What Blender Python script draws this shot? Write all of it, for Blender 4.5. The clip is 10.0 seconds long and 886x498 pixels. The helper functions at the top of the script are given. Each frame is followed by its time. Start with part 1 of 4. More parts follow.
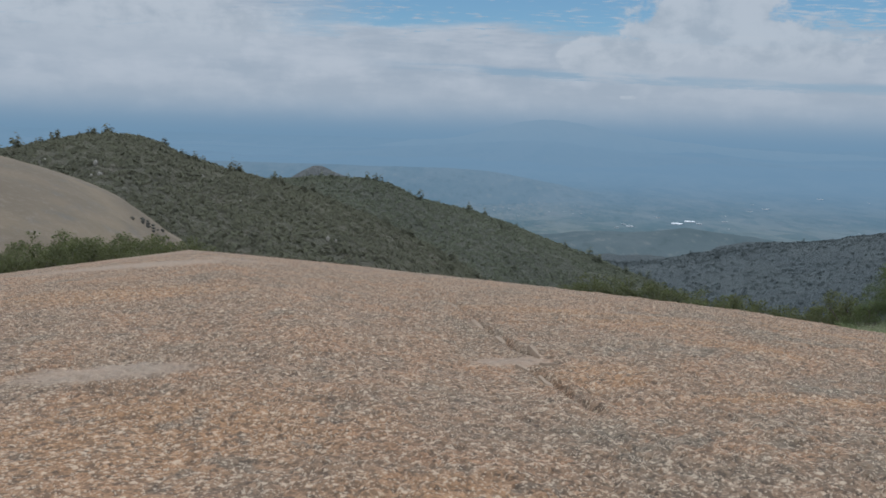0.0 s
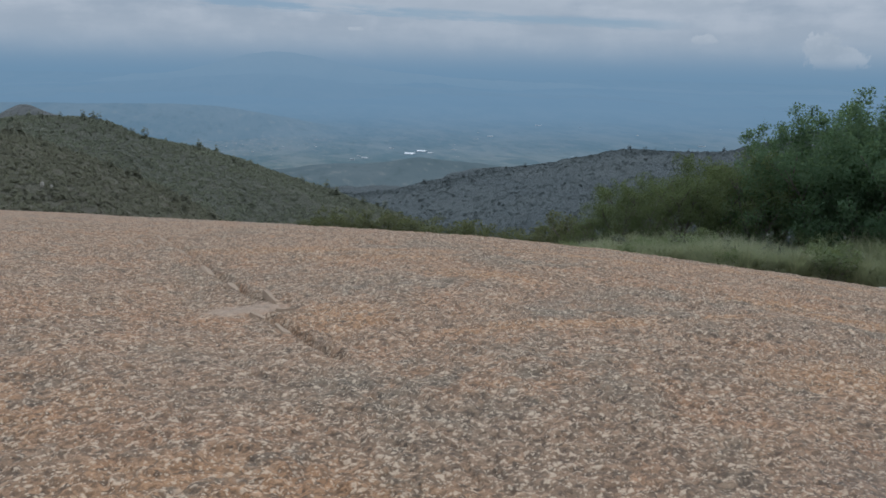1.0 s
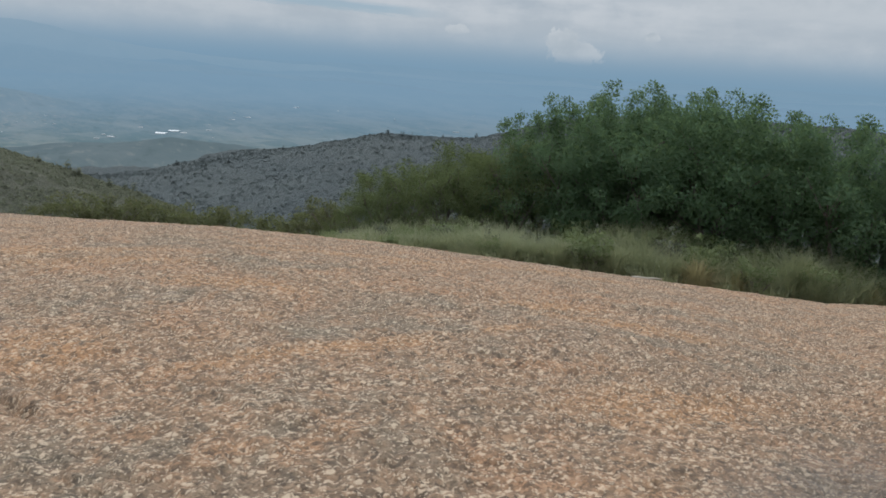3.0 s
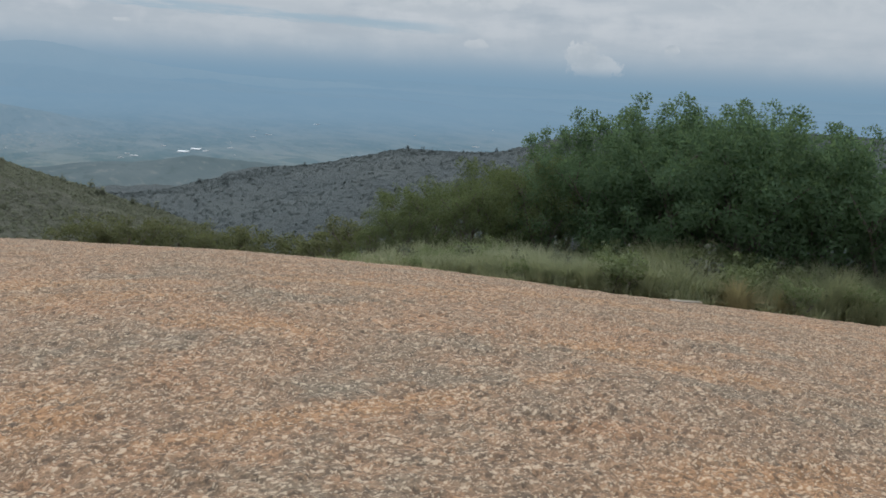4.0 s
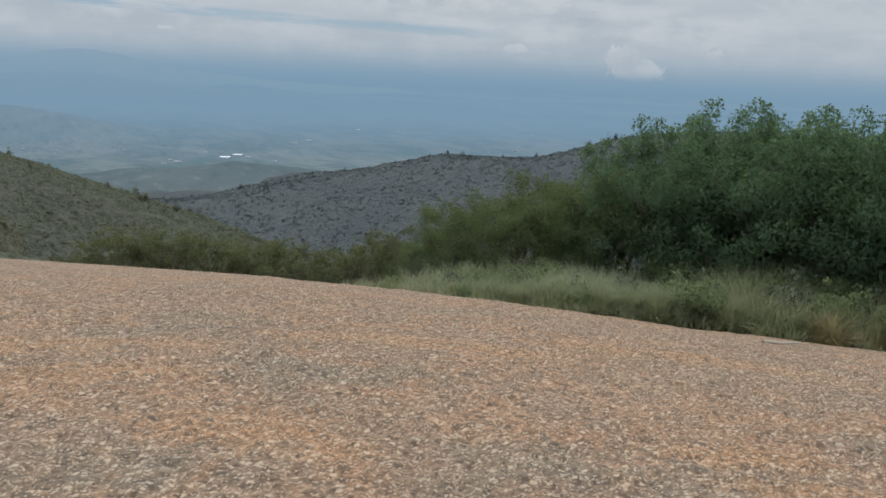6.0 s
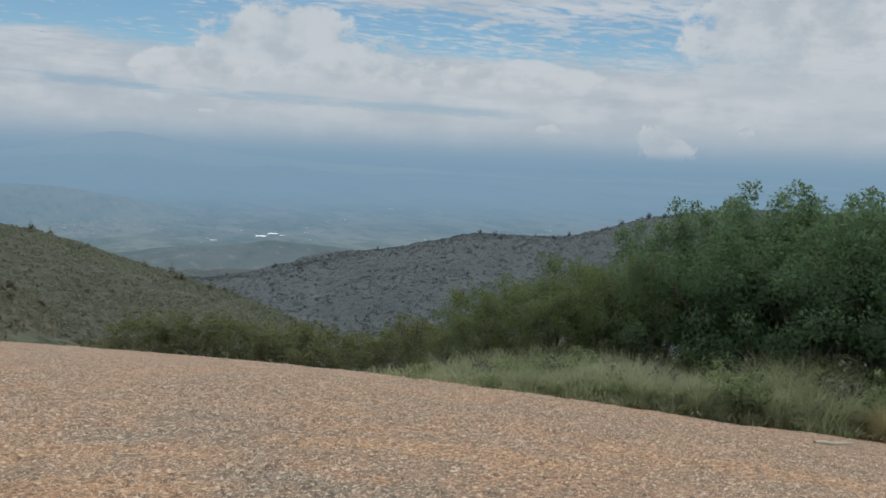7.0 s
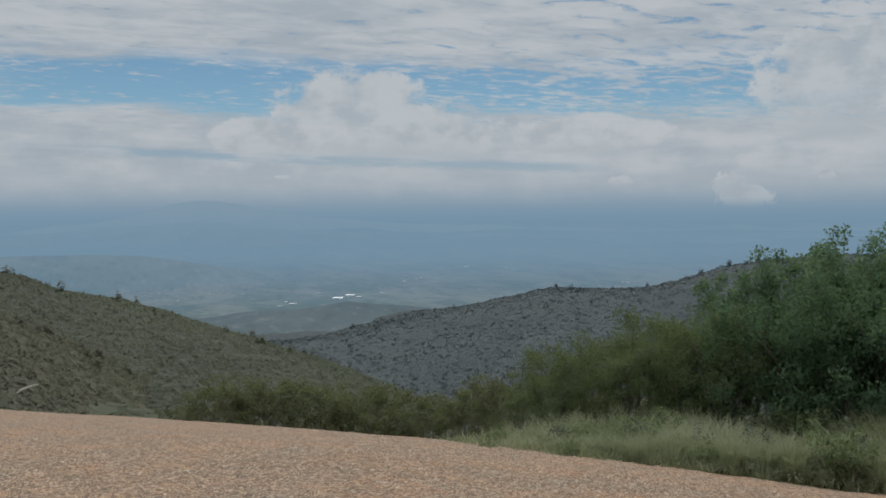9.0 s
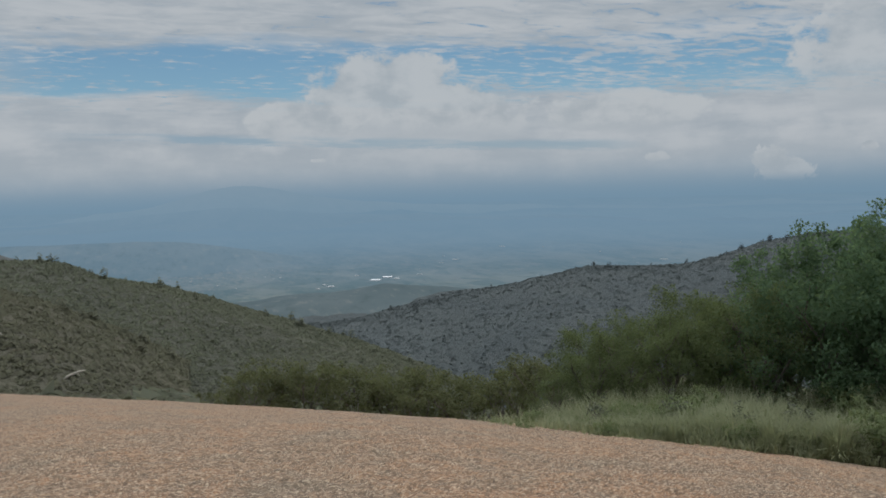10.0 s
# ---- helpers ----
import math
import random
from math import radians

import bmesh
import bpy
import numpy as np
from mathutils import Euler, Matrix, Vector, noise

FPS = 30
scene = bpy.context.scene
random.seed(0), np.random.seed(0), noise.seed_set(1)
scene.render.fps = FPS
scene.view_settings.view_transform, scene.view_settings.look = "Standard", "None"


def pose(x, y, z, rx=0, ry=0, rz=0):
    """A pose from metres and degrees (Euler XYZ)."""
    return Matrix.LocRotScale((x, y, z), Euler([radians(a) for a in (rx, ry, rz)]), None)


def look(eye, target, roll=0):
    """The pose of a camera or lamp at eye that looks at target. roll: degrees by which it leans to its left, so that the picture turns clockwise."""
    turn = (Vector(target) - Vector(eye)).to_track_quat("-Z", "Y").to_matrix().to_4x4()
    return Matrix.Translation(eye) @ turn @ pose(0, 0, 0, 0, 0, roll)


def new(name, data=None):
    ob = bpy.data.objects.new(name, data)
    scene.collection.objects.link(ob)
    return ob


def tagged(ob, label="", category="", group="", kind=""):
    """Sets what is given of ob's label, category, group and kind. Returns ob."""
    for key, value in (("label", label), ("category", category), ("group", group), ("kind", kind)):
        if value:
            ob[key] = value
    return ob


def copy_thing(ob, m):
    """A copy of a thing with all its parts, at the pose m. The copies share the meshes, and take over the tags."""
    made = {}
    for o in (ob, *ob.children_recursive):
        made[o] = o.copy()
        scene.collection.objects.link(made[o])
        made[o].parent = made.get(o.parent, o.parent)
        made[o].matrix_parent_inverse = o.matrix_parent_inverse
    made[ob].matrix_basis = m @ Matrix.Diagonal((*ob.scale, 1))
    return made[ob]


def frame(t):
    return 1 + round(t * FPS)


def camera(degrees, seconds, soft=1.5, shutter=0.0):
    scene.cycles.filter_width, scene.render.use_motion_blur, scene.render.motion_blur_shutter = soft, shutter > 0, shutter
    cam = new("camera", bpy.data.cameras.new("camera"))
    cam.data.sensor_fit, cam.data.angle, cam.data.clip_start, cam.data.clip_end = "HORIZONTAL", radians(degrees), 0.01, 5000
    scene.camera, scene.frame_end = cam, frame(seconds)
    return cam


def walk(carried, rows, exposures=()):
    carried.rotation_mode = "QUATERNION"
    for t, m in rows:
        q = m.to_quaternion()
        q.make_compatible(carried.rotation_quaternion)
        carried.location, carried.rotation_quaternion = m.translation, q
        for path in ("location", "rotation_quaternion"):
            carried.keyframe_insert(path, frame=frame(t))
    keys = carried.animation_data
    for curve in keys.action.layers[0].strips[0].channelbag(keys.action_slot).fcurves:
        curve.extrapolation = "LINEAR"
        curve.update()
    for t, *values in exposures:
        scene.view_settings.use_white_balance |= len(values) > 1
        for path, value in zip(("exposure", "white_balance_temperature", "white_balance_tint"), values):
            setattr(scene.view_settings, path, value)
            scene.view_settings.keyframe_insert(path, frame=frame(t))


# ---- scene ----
cam = camera(52.7, 10.0, soft=1.75)
PATH = [
    (0, (0.994, 1.809, 2.152), (0.957, 3.791, 1.891), 1.58),
    (0.5, (1.028, 2.116, 2.120), (1.167, 4.085, 1.799), -0.38),
    (1, (1.105, 2.314, 2.103), (1.640, 4.200, 1.709), 0.96),
    (1.5, (1.189, 2.520, 2.082), (2.074, 4.273, 1.702), 3.64),
    (2, (1.245, 2.727, 2.080), (2.263, 4.407, 1.703), 4.32),
    (2.2, (1.306, 2.822, 2.082), (2.319, 4.502, 1.695), 4.12),
    (3.3, (1.650, 3.602, 2.042), (2.669, 5.272, 1.627), 3.21),
    (3.5, (1.729, 3.756, 2.038), (2.737, 5.434, 1.628), 2.93),
    (4, (1.914, 4.170, 2.028), (2.897, 5.870, 1.647), 2.68),
    (4.5, (2.130, 4.639, 2.029), (3.091, 6.357, 1.673), 2.39),
    (5, (2.341, 5.201, 2.034), (3.279, 6.909, 1.586), 2.43),
    (5.2, (2.400, 5.423, 2.031), (3.338, 7.124, 1.553), 2.42),
    (6.3, (2.834, 6.285, 2.067), (3.726, 8.045, 1.740), 2.20),
    (6.5, (2.904, 6.400, 2.084), (3.789, 8.168, 1.781), 2.17),
    (7, (3.060, 6.609, 2.114), (3.906, 8.410, 1.911), 2.02),
    (7.5, (3.238, 6.829, 2.132), (4.002, 8.671, 1.980), 1.02),
    (8, (3.349, 7.005, 2.133), (4.064, 8.870, 2.019), 0.30),
    (8.5, (3.399, 7.075, 2.136), (4.097, 8.948, 2.063), 0.01),
    (9, (3.424, 7.103, 2.145), (4.117, 8.977, 2.066), -0.40),
    (9.5, (3.465, 7.119, 2.149), (4.152, 8.995, 2.053), -0.88),
    (10, (3.502, 7.159, 2.155), (4.117, 9.059, 2.034), -1.65),
]
walk(cam, [(t, look(eye, target, roll)) for t, eye, target, roll in PATH],
     exposures=((0.0, -0.15, 5740, 10), (0.5, -0.31, 5640, 10), (1.0, -0.22, 5650, 10), (1.5, -0.05, 5850, 10), (2.0, 0.03, 5950, 10), (3.5, 0.05, 6180, 10), (5.0, 0.0, 6100, 10), (6.5, 0.08, 6200, 10), (7.5, 0.0, 6200, 10), (8.5, -0.1, 6250, 10), (10.0, -0.2, 6250, 10)))

# ---- world and sun ----
SUN_AZ, SUN_EL = 20.0, 66.0     # bearing to the right of +y, height above the horizon

world = bpy.data.worlds.new("sky")
scene.world = world
world.use_nodes = True


class Nodes:
    """Short hand for a node tree."""

    def __init__(self, tree):
        self.tree = tree
        tree.nodes.clear()

    def add(self, kind, values=(), **settings):
        n = self.tree.nodes.new(kind)
        if "operation" in settings:
            n.operation = settings["operation"]
        if "use_clamp" in settings:
            n.use_clamp = settings["use_clamp"]
        if "data_type" in settings:
            n.data_type = settings["data_type"]
        if "interpolation_type" in settings:
            n.interpolation_type = settings["interpolation_type"]
        if "feature" in settings:
            n.feature = settings["feature"]
        if "rotation_type" in settings:
            n.rotation_type = settings["rotation_type"]
        if "blend_type" in settings:
            n.blend_type = settings["blend_type"]
        if "sky_type" in settings:
            n.sky_type = settings["sky_type"]
        if "sun_disc" in settings:
            n.sun_disc = settings["sun_disc"]
        if "sun_elevation" in settings:
            n.sun_elevation = settings["sun_elevation"]
        if "sun_rotation" in settings:
            n.sun_rotation = settings["sun_rotation"]
        if "altitude" in settings:
            n.altitude = settings["altitude"]
        if "dust_density" in settings:
            n.dust_density = settings["dust_density"]
        if "ozone_density" in settings:
            n.ozone_density = settings["ozone_density"]
        for key, value in dict(values).items():
            self.put(n.inputs[key], value)
        return n

    def put(self, socket, value):
        if isinstance(value, bpy.types.NodeSocket):
            self.tree.links.new(value, socket)
        elif isinstance(value, (tuple, list)) and len(value) == 3 and socket.type == "RGBA":
            socket.default_value = (*value, 1)
        else:
            socket.default_value = value

    def math(self, op, a, b=0.0, c=0.0, clamp=False):
        n = self.add("ShaderNodeMath", {0: a, 1: b, 2: c}, operation=op, use_clamp=clamp)
        return n.outputs[0]

    def mix(self, f, a, b):
        n = self.add("ShaderNodeMix", {"Factor": f, 6: a, 7: b}, data_type="RGBA")
        return n.outputs[2]

    def noise(self, vec, scale, detail=3.0, rough=0.55, distortion=0.0):
        n = self.add("ShaderNodeTexNoise", {"Vector": vec, "Scale": scale, "Detail": detail, "Roughness": rough, "Distortion": distortion})
        return n.outputs[0]

    def voronoi(self, vec, scale, feature="F1", distance="EUCLIDEAN"):
        n = self.add("ShaderNodeTexVoronoi", {"Vector": vec, "Scale": scale}, feature=feature)
        n.distance = distance
        return n

    def ramp(self, f, a, b, low=0.0, high=1.0):
        n = self.add("ShaderNodeMapRange", {"Value": f, "From Min": a, "From Max": b, "To Min": low, "To Max": high}, interpolation_type="SMOOTHSTEP")
        return n.outputs[0]

    def mapping(self, vec, scale=(1, 1, 1), loc=(0, 0, 0), rot=(0, 0, 0)):
        return self.add("ShaderNodeMapping", {"Vector": vec, "Scale": scale, "Location": loc, "Rotation": rot}).outputs[0]


def build_sky():
    n = Nodes(world.node_tree)
    way = n.add("ShaderNodeTexCoord").outputs["Generated"]
    xyz = n.add("ShaderNodeSeparateXYZ", {0: way})
    x, y, z = xyz.outputs
    el = n.math("MULTIPLY", n.math("ARCSINE", z), 57.2958)
    az = n.math("MULTIPLY", n.math("ARCTAN2", x, y), 57.2958)
    # high cloud lies in a flat layer
    lift = n.math("ADD", n.math("MAXIMUM", z, 0.0), 0.06)
    flat = n.add("ShaderNodeCombineXYZ", {0: n.math("DIVIDE", x, lift), 1: n.math("DIVIDE", y, lift), 2: 0.0}).outputs[0]
    streak = n.noise(n.mapping(flat, (1.0, 1.3, 1), rot=(0, 0, -0.2)), 1.0, 5, 0.6, 0.3)
    ripple = n.noise(n.mapping(flat, (4.6, 8.5, 1), rot=(0, 0, -0.2)), 1.0, 5, 0.62, 0.6)
    polar = n.add("ShaderNodeCombineXYZ", {0: az, 1: el, 2: 0.0}).outputs[0]
    puff = n.noise(n.mapping(polar, (1, 1.4, 1)), 0.32, 7, 0.6, 0.1)
    loose = n.math("ADD", el, n.math("MULTIPLY", n.math("SUBTRACT", streak, 0.5), 4.0))
    # a belt of open sky between the high sheet and the low bank
    belt = n.math("MULTIPLY", n.math("MULTIPLY", n.ramp(loose, 5.7, 6.7), n.ramp(loose, 10.3, 9.0)), n.math("MULTIPLY", n.ramp(az, -14.0, -4.0), n.ramp(az, 47.0, 40.0)))
    east = n.math("MULTIPLY", n.ramp(az, 12.0, 30.0), 0.06)
    sheet = n.math("MAXIMUM", n.ramp(n.math("SUBTRACT", ripple, east), 0.22, 0.40), n.ramp(el, 6.6, 5.2))
    tuft = n.noise(n.mapping(flat, (9.0, 13.0, 1), rot=(0, 0, -0.2)), 1.0, 4, 0.6, 0.4)
    flecks = n.math("ADD", n.math("ADD", n.math("MULTIPLY", tuft, 0.6), n.math("MULTIPLY", ripple, 0.4)), n.math("MULTIPLY", n.math("SUBTRACT", streak, 0.5), 0.5))
    flecks = n.math("MULTIPLY", n.ramp(n.math("ADD", flecks, n.math("MULTIPLY", n.ramp(az, 8.0, 24.0), 0.05)), 0.50, 0.66), 0.8)
    slant = n.math("ADD", el, n.math("MULTIPLY", az, 0.037))
    strip = n.math("MULTIPLY", n.math("MULTIPLY", n.ramp(n.math("ADD", slant, n.math("MULTIPLY", n.math("SUBTRACT", ripple, 0.5), 0.8)), 3.5, 3.8), n.ramp(slant, 4.35, 4.0)), n.math("MULTIPLY", n.math("MULTIPLY", n.ramp(az, -8.0, 4.0), n.ramp(az, 32.0, 26.0)), n.ramp(streak, 0.36, 0.52)))
    cover = n.add("ShaderNodeMix", {"Factor": belt, 2: sheet, 3: flecks}).outputs[0]
    cover = n.math("MULTIPLY", cover, n.math("SUBTRACT", 1.0, n.math("MULTIPLY", strip, 0.12)))
    # heaped clouds
    knob = n.noise(polar, 1.3, 5, 0.6, 0.2)
    heap = 0.0
    for a, e, wa, we in ((14.6, 5.9, 5.2, 3.3), (19.0, 5.0, 4.6, 2.2), (9.5, 4.6, 4.0, 1.6), (46.5, 7.2, 7.2, 4.2), (53.0, 6.6, 9.0, 4.6), (38.2, 1.45, 1.2, 1.0), (39.0, 0.9, 1.7, 0.7), (-23.0, 6.5, 12.0, 3.6), (31.6, 1.95, 0.8, 0.36), (10.2, 2.35, 0.5, 0.16), (43.5, 2.1, 0.5, 0.3), (29.5, 4.6, 5.0, 1.5)):
        u = n.math("DIVIDE", n.math("SUBTRACT", az, a), wa)
        v = n.math("DIVIDE", n.math("SUBTRACT", el, e), we)
        d = n.math("SQRT", n.math("ADD", n.math("MULTIPLY", u, u), n.math("MULTIPLY", v, v)))
        blob = n.ramp(n.math("ADD", d, n.math("MULTIPLY", n.math("SUBTRACT", puff if wa > 3 else knob, 0.5), 1.6)), 1.05, 0.84)
        heap = n.math("MAXIMUM", heap, n.math("MULTIPLY", blob, n.ramp(v, -1.1, 0.1)))
    tone = n.noise(n.mapping(polar, (0.5, 2.4, 1)), 0.25, 5, 0.55)
    white = n.mix(n.ramp(n.math("ADD", n.math("MULTIPLY", tone, 0.6), n.math("MULTIPLY", n.add("ShaderNodeMix", {"Factor": n.ramp(el, 3.5, 8.0), 2: puff, 3: ripple}).outputs[0], 0.4)), 0.38, 0.62), (0.40, 0.445, 0.48), (0.53, 0.555, 0.57))
    grey = n.mix(n.ramp(n.math("ADD", puff, n.math("MULTIPLY", n.math("SUBTRACT", tone, 0.5), 0.4)), 0.4, 0.66), (0.535, 0.56, 0.57), (0.425, 0.465, 0.49))
    white = n.mix(n.math("MULTIPLY", strip, 0.75), white, (0.27, 0.37, 0.46))
    cloud = n.mix(heap, white, grey)
    cover = n.math("MAXIMUM", cover, n.math("MULTIPLY", heap, 0.96))
    # haze over the valley
    low = n.ramp(n.math("ADD", el, n.math("MULTIPLY", n.math("SUBTRACT", puff, 0.5), 1.6)), 4.2, 0.3)
    haze = n.mix(n.ramp(el, -0.55, 2.8), (0.202, 0.312, 0.405), (0.425, 0.468, 0.498))
    cloud = n.mix(n.math("MULTIPLY", low, n.math("SUBTRACT", 1.0, n.math("MULTIPLY", heap, 0.6))), cloud, haze)
    cover = n.math("MAXIMUM", cover, n.ramp(el, 2.8, 1.0))
    sky = n.add("ShaderNodeTexSky", sky_type="NISHITA", sun_disc=False, sun_elevation=radians(SUN_EL), sun_rotation=radians(SUN_AZ), altitude=1500.0, dust_density=0.4, ozone_density=0.3)
    deep = n.add("ShaderNodeMix", {"Factor": 1.0, 6: sky.outputs[0], 7: (0.82, 1.0, 1.0)}, data_type="RGBA", blend_type="MULTIPLY").outputs[2]
    blue = n.add("ShaderNodeBackground", {"Color": deep, "Strength": 0.072})
    # thin cloud is brighter overhead than towards the horizon
    veil = n.add("ShaderNodeBackground", {"Color": cloud, "Strength": n.ramp(el, 14.0, 55.0, 1.0, 2.15)})
    both = n.add("ShaderNodeMixShader", {0: cover, 1: blue.outputs[0], 2: veil.outputs[0]})
    n.add("ShaderNodeOutputWorld", {"Surface": both.outputs[0]})


build_sky()

sun = new("sun", bpy.data.lights.new("sun", "SUN"))
sun.data.energy, sun.data.angle, sun.data.color = 1.2, radians(6.0), (1.0, 0.96, 0.90)
a, e = radians(SUN_AZ), radians(SUN_EL)
sun.matrix_world = look((math.sin(a) * math.cos(e) * 60, math.cos(a) * math.cos(e) * 60, math.sin(e) * 60), (0, 0, 0))

# ---- materials ----


def material(name, build):
    m = bpy.data.materials.new(name)
    m.use_nodes = True
    n = Nodes(m.node_tree)
    shader = build(n)
    n.add("ShaderNodeOutputMaterial", {"Surface": shader})
    return m


def principled(n, color, rough=0.8, bump=None, strength=0.5, distance=0.02, specular=0.3):
    p = n.add("ShaderNodeBsdfPrincipled", {"Base Color": color, "Roughness": rough, "Specular IOR Level": specular})
    if bump is not None:
        n.put(p.inputs["Normal"], n.add("ShaderNodeBump", {"Height": bump, "Strength": strength, "Distance": distance}).outputs[0])
    return p.outputs[0]


def spot(n, vec, x, y, wide, deep, turn, wob, soft=0.35):
    """A stain with a ragged edge: 1 inside."""
    q = n.mapping(vec, loc=(-x, -y, 0))
    q = n.add("ShaderNodeVectorRotate", {"Vector": q, "Angle": radians(turn)}, rotation_type="Z_AXIS").outputs[0]
    sx, sy, _ = n.add("ShaderNodeSeparateXYZ", {0: q}).outputs
    u, v = n.math("DIVIDE", sx, wide), n.math("DIVIDE", sy, deep)
    d = n.math("SQRT", n.math("ADD", n.math("MULTIPLY", u, u), n.math("MULTIPLY", v, v)))
    return n.ramp(n.math("ADD", d, n.math("MULTIPLY", n.math("SUBTRACT", wob, 0.5), 1.6)), 1.0 + soft, 1.0 - soft)


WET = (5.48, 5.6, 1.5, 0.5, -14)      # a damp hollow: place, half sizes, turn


def granite(n):
    co = n.add("ShaderNodeTexCoord").outputs["Object"]
    broad = n.noise(co, 0.42, 4, 0.6, 1.0)
    patch = n.noise(n.mapping(co, (1.0, 0.8, 1.0), loc=(7, 3, 0)), 0.9, 7, 0.7, 1.0)
    mottle = n.noise(n.mapping(co, loc=(2, 6, 1)), 3.2, 6, 0.72, 0.4)
    # tan rock, rusty where it has scaled off, grey under lichen
    tan = n.mix(n.ramp(broad, 0.38, 0.62), (0.335, 0.228, 0.150), (0.372, 0.240, 0.150))
    col = n.mix(n.math("MULTIPLY", n.ramp(patch, 0.47, 0.62), 0.8), tan, (0.440, 0.252, 0.142))
    col = n.mix(n.math("MULTIPLY", n.ramp(patch, 0.47, 0.34), 0.65), col, (0.285, 0.222, 0.155))
    col = n.mix(n.math("MULTIPLY", n.ramp(mottle, 0.54, 0.66), 0.5), col, (0.430, 0.268, 0.156))
    col = n.mix(n.math("MULTIPLY", n.ramp(mottle, 0.46, 0.35), 0.55), col, (0.275, 0.215, 0.152))
    wob = n.math("ADD", n.math("MULTIPLY", n.noise(co, 1.6, 6, 0.72), 0.6), n.math("MULTIPLY", mottle, 0.4))
    rust = lichen = 0.0
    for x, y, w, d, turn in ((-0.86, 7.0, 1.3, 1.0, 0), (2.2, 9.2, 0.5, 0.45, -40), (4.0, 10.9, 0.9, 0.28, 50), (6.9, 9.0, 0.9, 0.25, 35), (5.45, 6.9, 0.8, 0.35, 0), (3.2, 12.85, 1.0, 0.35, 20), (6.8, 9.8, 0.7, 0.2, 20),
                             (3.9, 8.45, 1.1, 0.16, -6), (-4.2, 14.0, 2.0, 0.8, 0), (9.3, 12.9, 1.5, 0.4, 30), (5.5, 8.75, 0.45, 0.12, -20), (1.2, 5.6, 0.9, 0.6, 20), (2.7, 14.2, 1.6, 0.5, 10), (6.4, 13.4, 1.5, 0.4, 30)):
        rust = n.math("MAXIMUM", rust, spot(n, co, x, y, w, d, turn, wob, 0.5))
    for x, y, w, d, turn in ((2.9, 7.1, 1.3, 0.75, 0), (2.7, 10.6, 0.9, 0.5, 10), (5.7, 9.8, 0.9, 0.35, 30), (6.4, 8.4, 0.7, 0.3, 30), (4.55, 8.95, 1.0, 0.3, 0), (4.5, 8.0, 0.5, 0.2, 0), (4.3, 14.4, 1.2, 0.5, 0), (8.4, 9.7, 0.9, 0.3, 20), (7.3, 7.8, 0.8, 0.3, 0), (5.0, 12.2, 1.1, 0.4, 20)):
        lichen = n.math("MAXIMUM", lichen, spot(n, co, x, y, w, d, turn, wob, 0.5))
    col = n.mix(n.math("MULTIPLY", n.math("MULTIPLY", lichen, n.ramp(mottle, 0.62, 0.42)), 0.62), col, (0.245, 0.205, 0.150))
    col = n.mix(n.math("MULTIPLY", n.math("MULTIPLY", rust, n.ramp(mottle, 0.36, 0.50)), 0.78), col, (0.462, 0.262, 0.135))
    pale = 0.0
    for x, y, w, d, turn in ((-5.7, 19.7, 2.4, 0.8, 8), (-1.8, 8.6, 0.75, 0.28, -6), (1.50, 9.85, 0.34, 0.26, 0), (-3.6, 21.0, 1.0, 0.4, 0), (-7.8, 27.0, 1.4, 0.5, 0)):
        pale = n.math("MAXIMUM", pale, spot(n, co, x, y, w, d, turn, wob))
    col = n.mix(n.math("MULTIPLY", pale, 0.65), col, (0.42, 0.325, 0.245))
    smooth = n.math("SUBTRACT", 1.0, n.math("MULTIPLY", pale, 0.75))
    # crystals and flakes at two sizes: every one has its own tone, lump tops painted paler as if lit, with dark gaps
    # round some
    stir = n.add("ShaderNodeVectorMath", {1: (0.022, 0.022, 0.022), 2: co}, operation="MULTIPLY_ADD")
    n.put(stir.inputs[0], n.add("ShaderNodeTexNoise", {"Vector": co, "Scale": 45.0, "Detail": 2.0}).outputs["Color"])
    flake = n.voronoi(n.mapping(stir.outputs[0], (0.72, 1.0, 1.0), rot=(0.5, 0.3, 0.6)), 35.0, distance="CHEBYCHEV")
    chip = n.voronoi(n.mapping(stir.outputs[0], loc=(3, 8, 5), rot=(0.4, 0.7, 0.2)), 76.0, distance="CHEBYCHEV")
    big = n.add("ShaderNodeSeparateColor", {0: flake.outputs["Color"]}).outputs[0]
    small = n.add("ShaderNodeSeparateColor", {0: chip.outputs["Color"]}).outputs[0]
    lump = n.noise(n.mapping(co, loc=(4, 7, 3)), 11.0, 5, 0.72)
    shade = n.math("ADD", n.math("MULTIPLY", big, 0.36), n.math("ADD", n.math("MULTIPLY", small, 0.36), n.math("MULTIPLY", n.ramp(lump, 0.36, 0.64), 0.20)))
    shade = n.math("ADD", n.math("MULTIPLY", n.math("SUBTRACT", shade, 0.46), smooth), 0.91)
    col = n.add("ShaderNodeVectorMath", {0: col, "Scale": shade}, operation="SCALE").outputs[0]
    # shade in gaps and pits between the flakes, put in as dark colour
    gap_shade = n.math("MULTIPLY", n.ramp(flake.outputs["Distance"], 0.36, 0.54), n.ramp(lump, 0.66, 0.46))
    pit_shade = n.math("MULTIPLY", n.ramp(big, 0.17, 0.12), n.ramp(flake.outputs["Distance"], 0.55, 0.36))
    deep = n.math("MAXIMUM", n.math("MULTIPLY", gap_shade, 0.55), n.math("MULTIPLY", pit_shade, 0.68))
    col = n.mix(n.math("MULTIPLY", deep, smooth), col, (0.095, 0.072, 0.054))
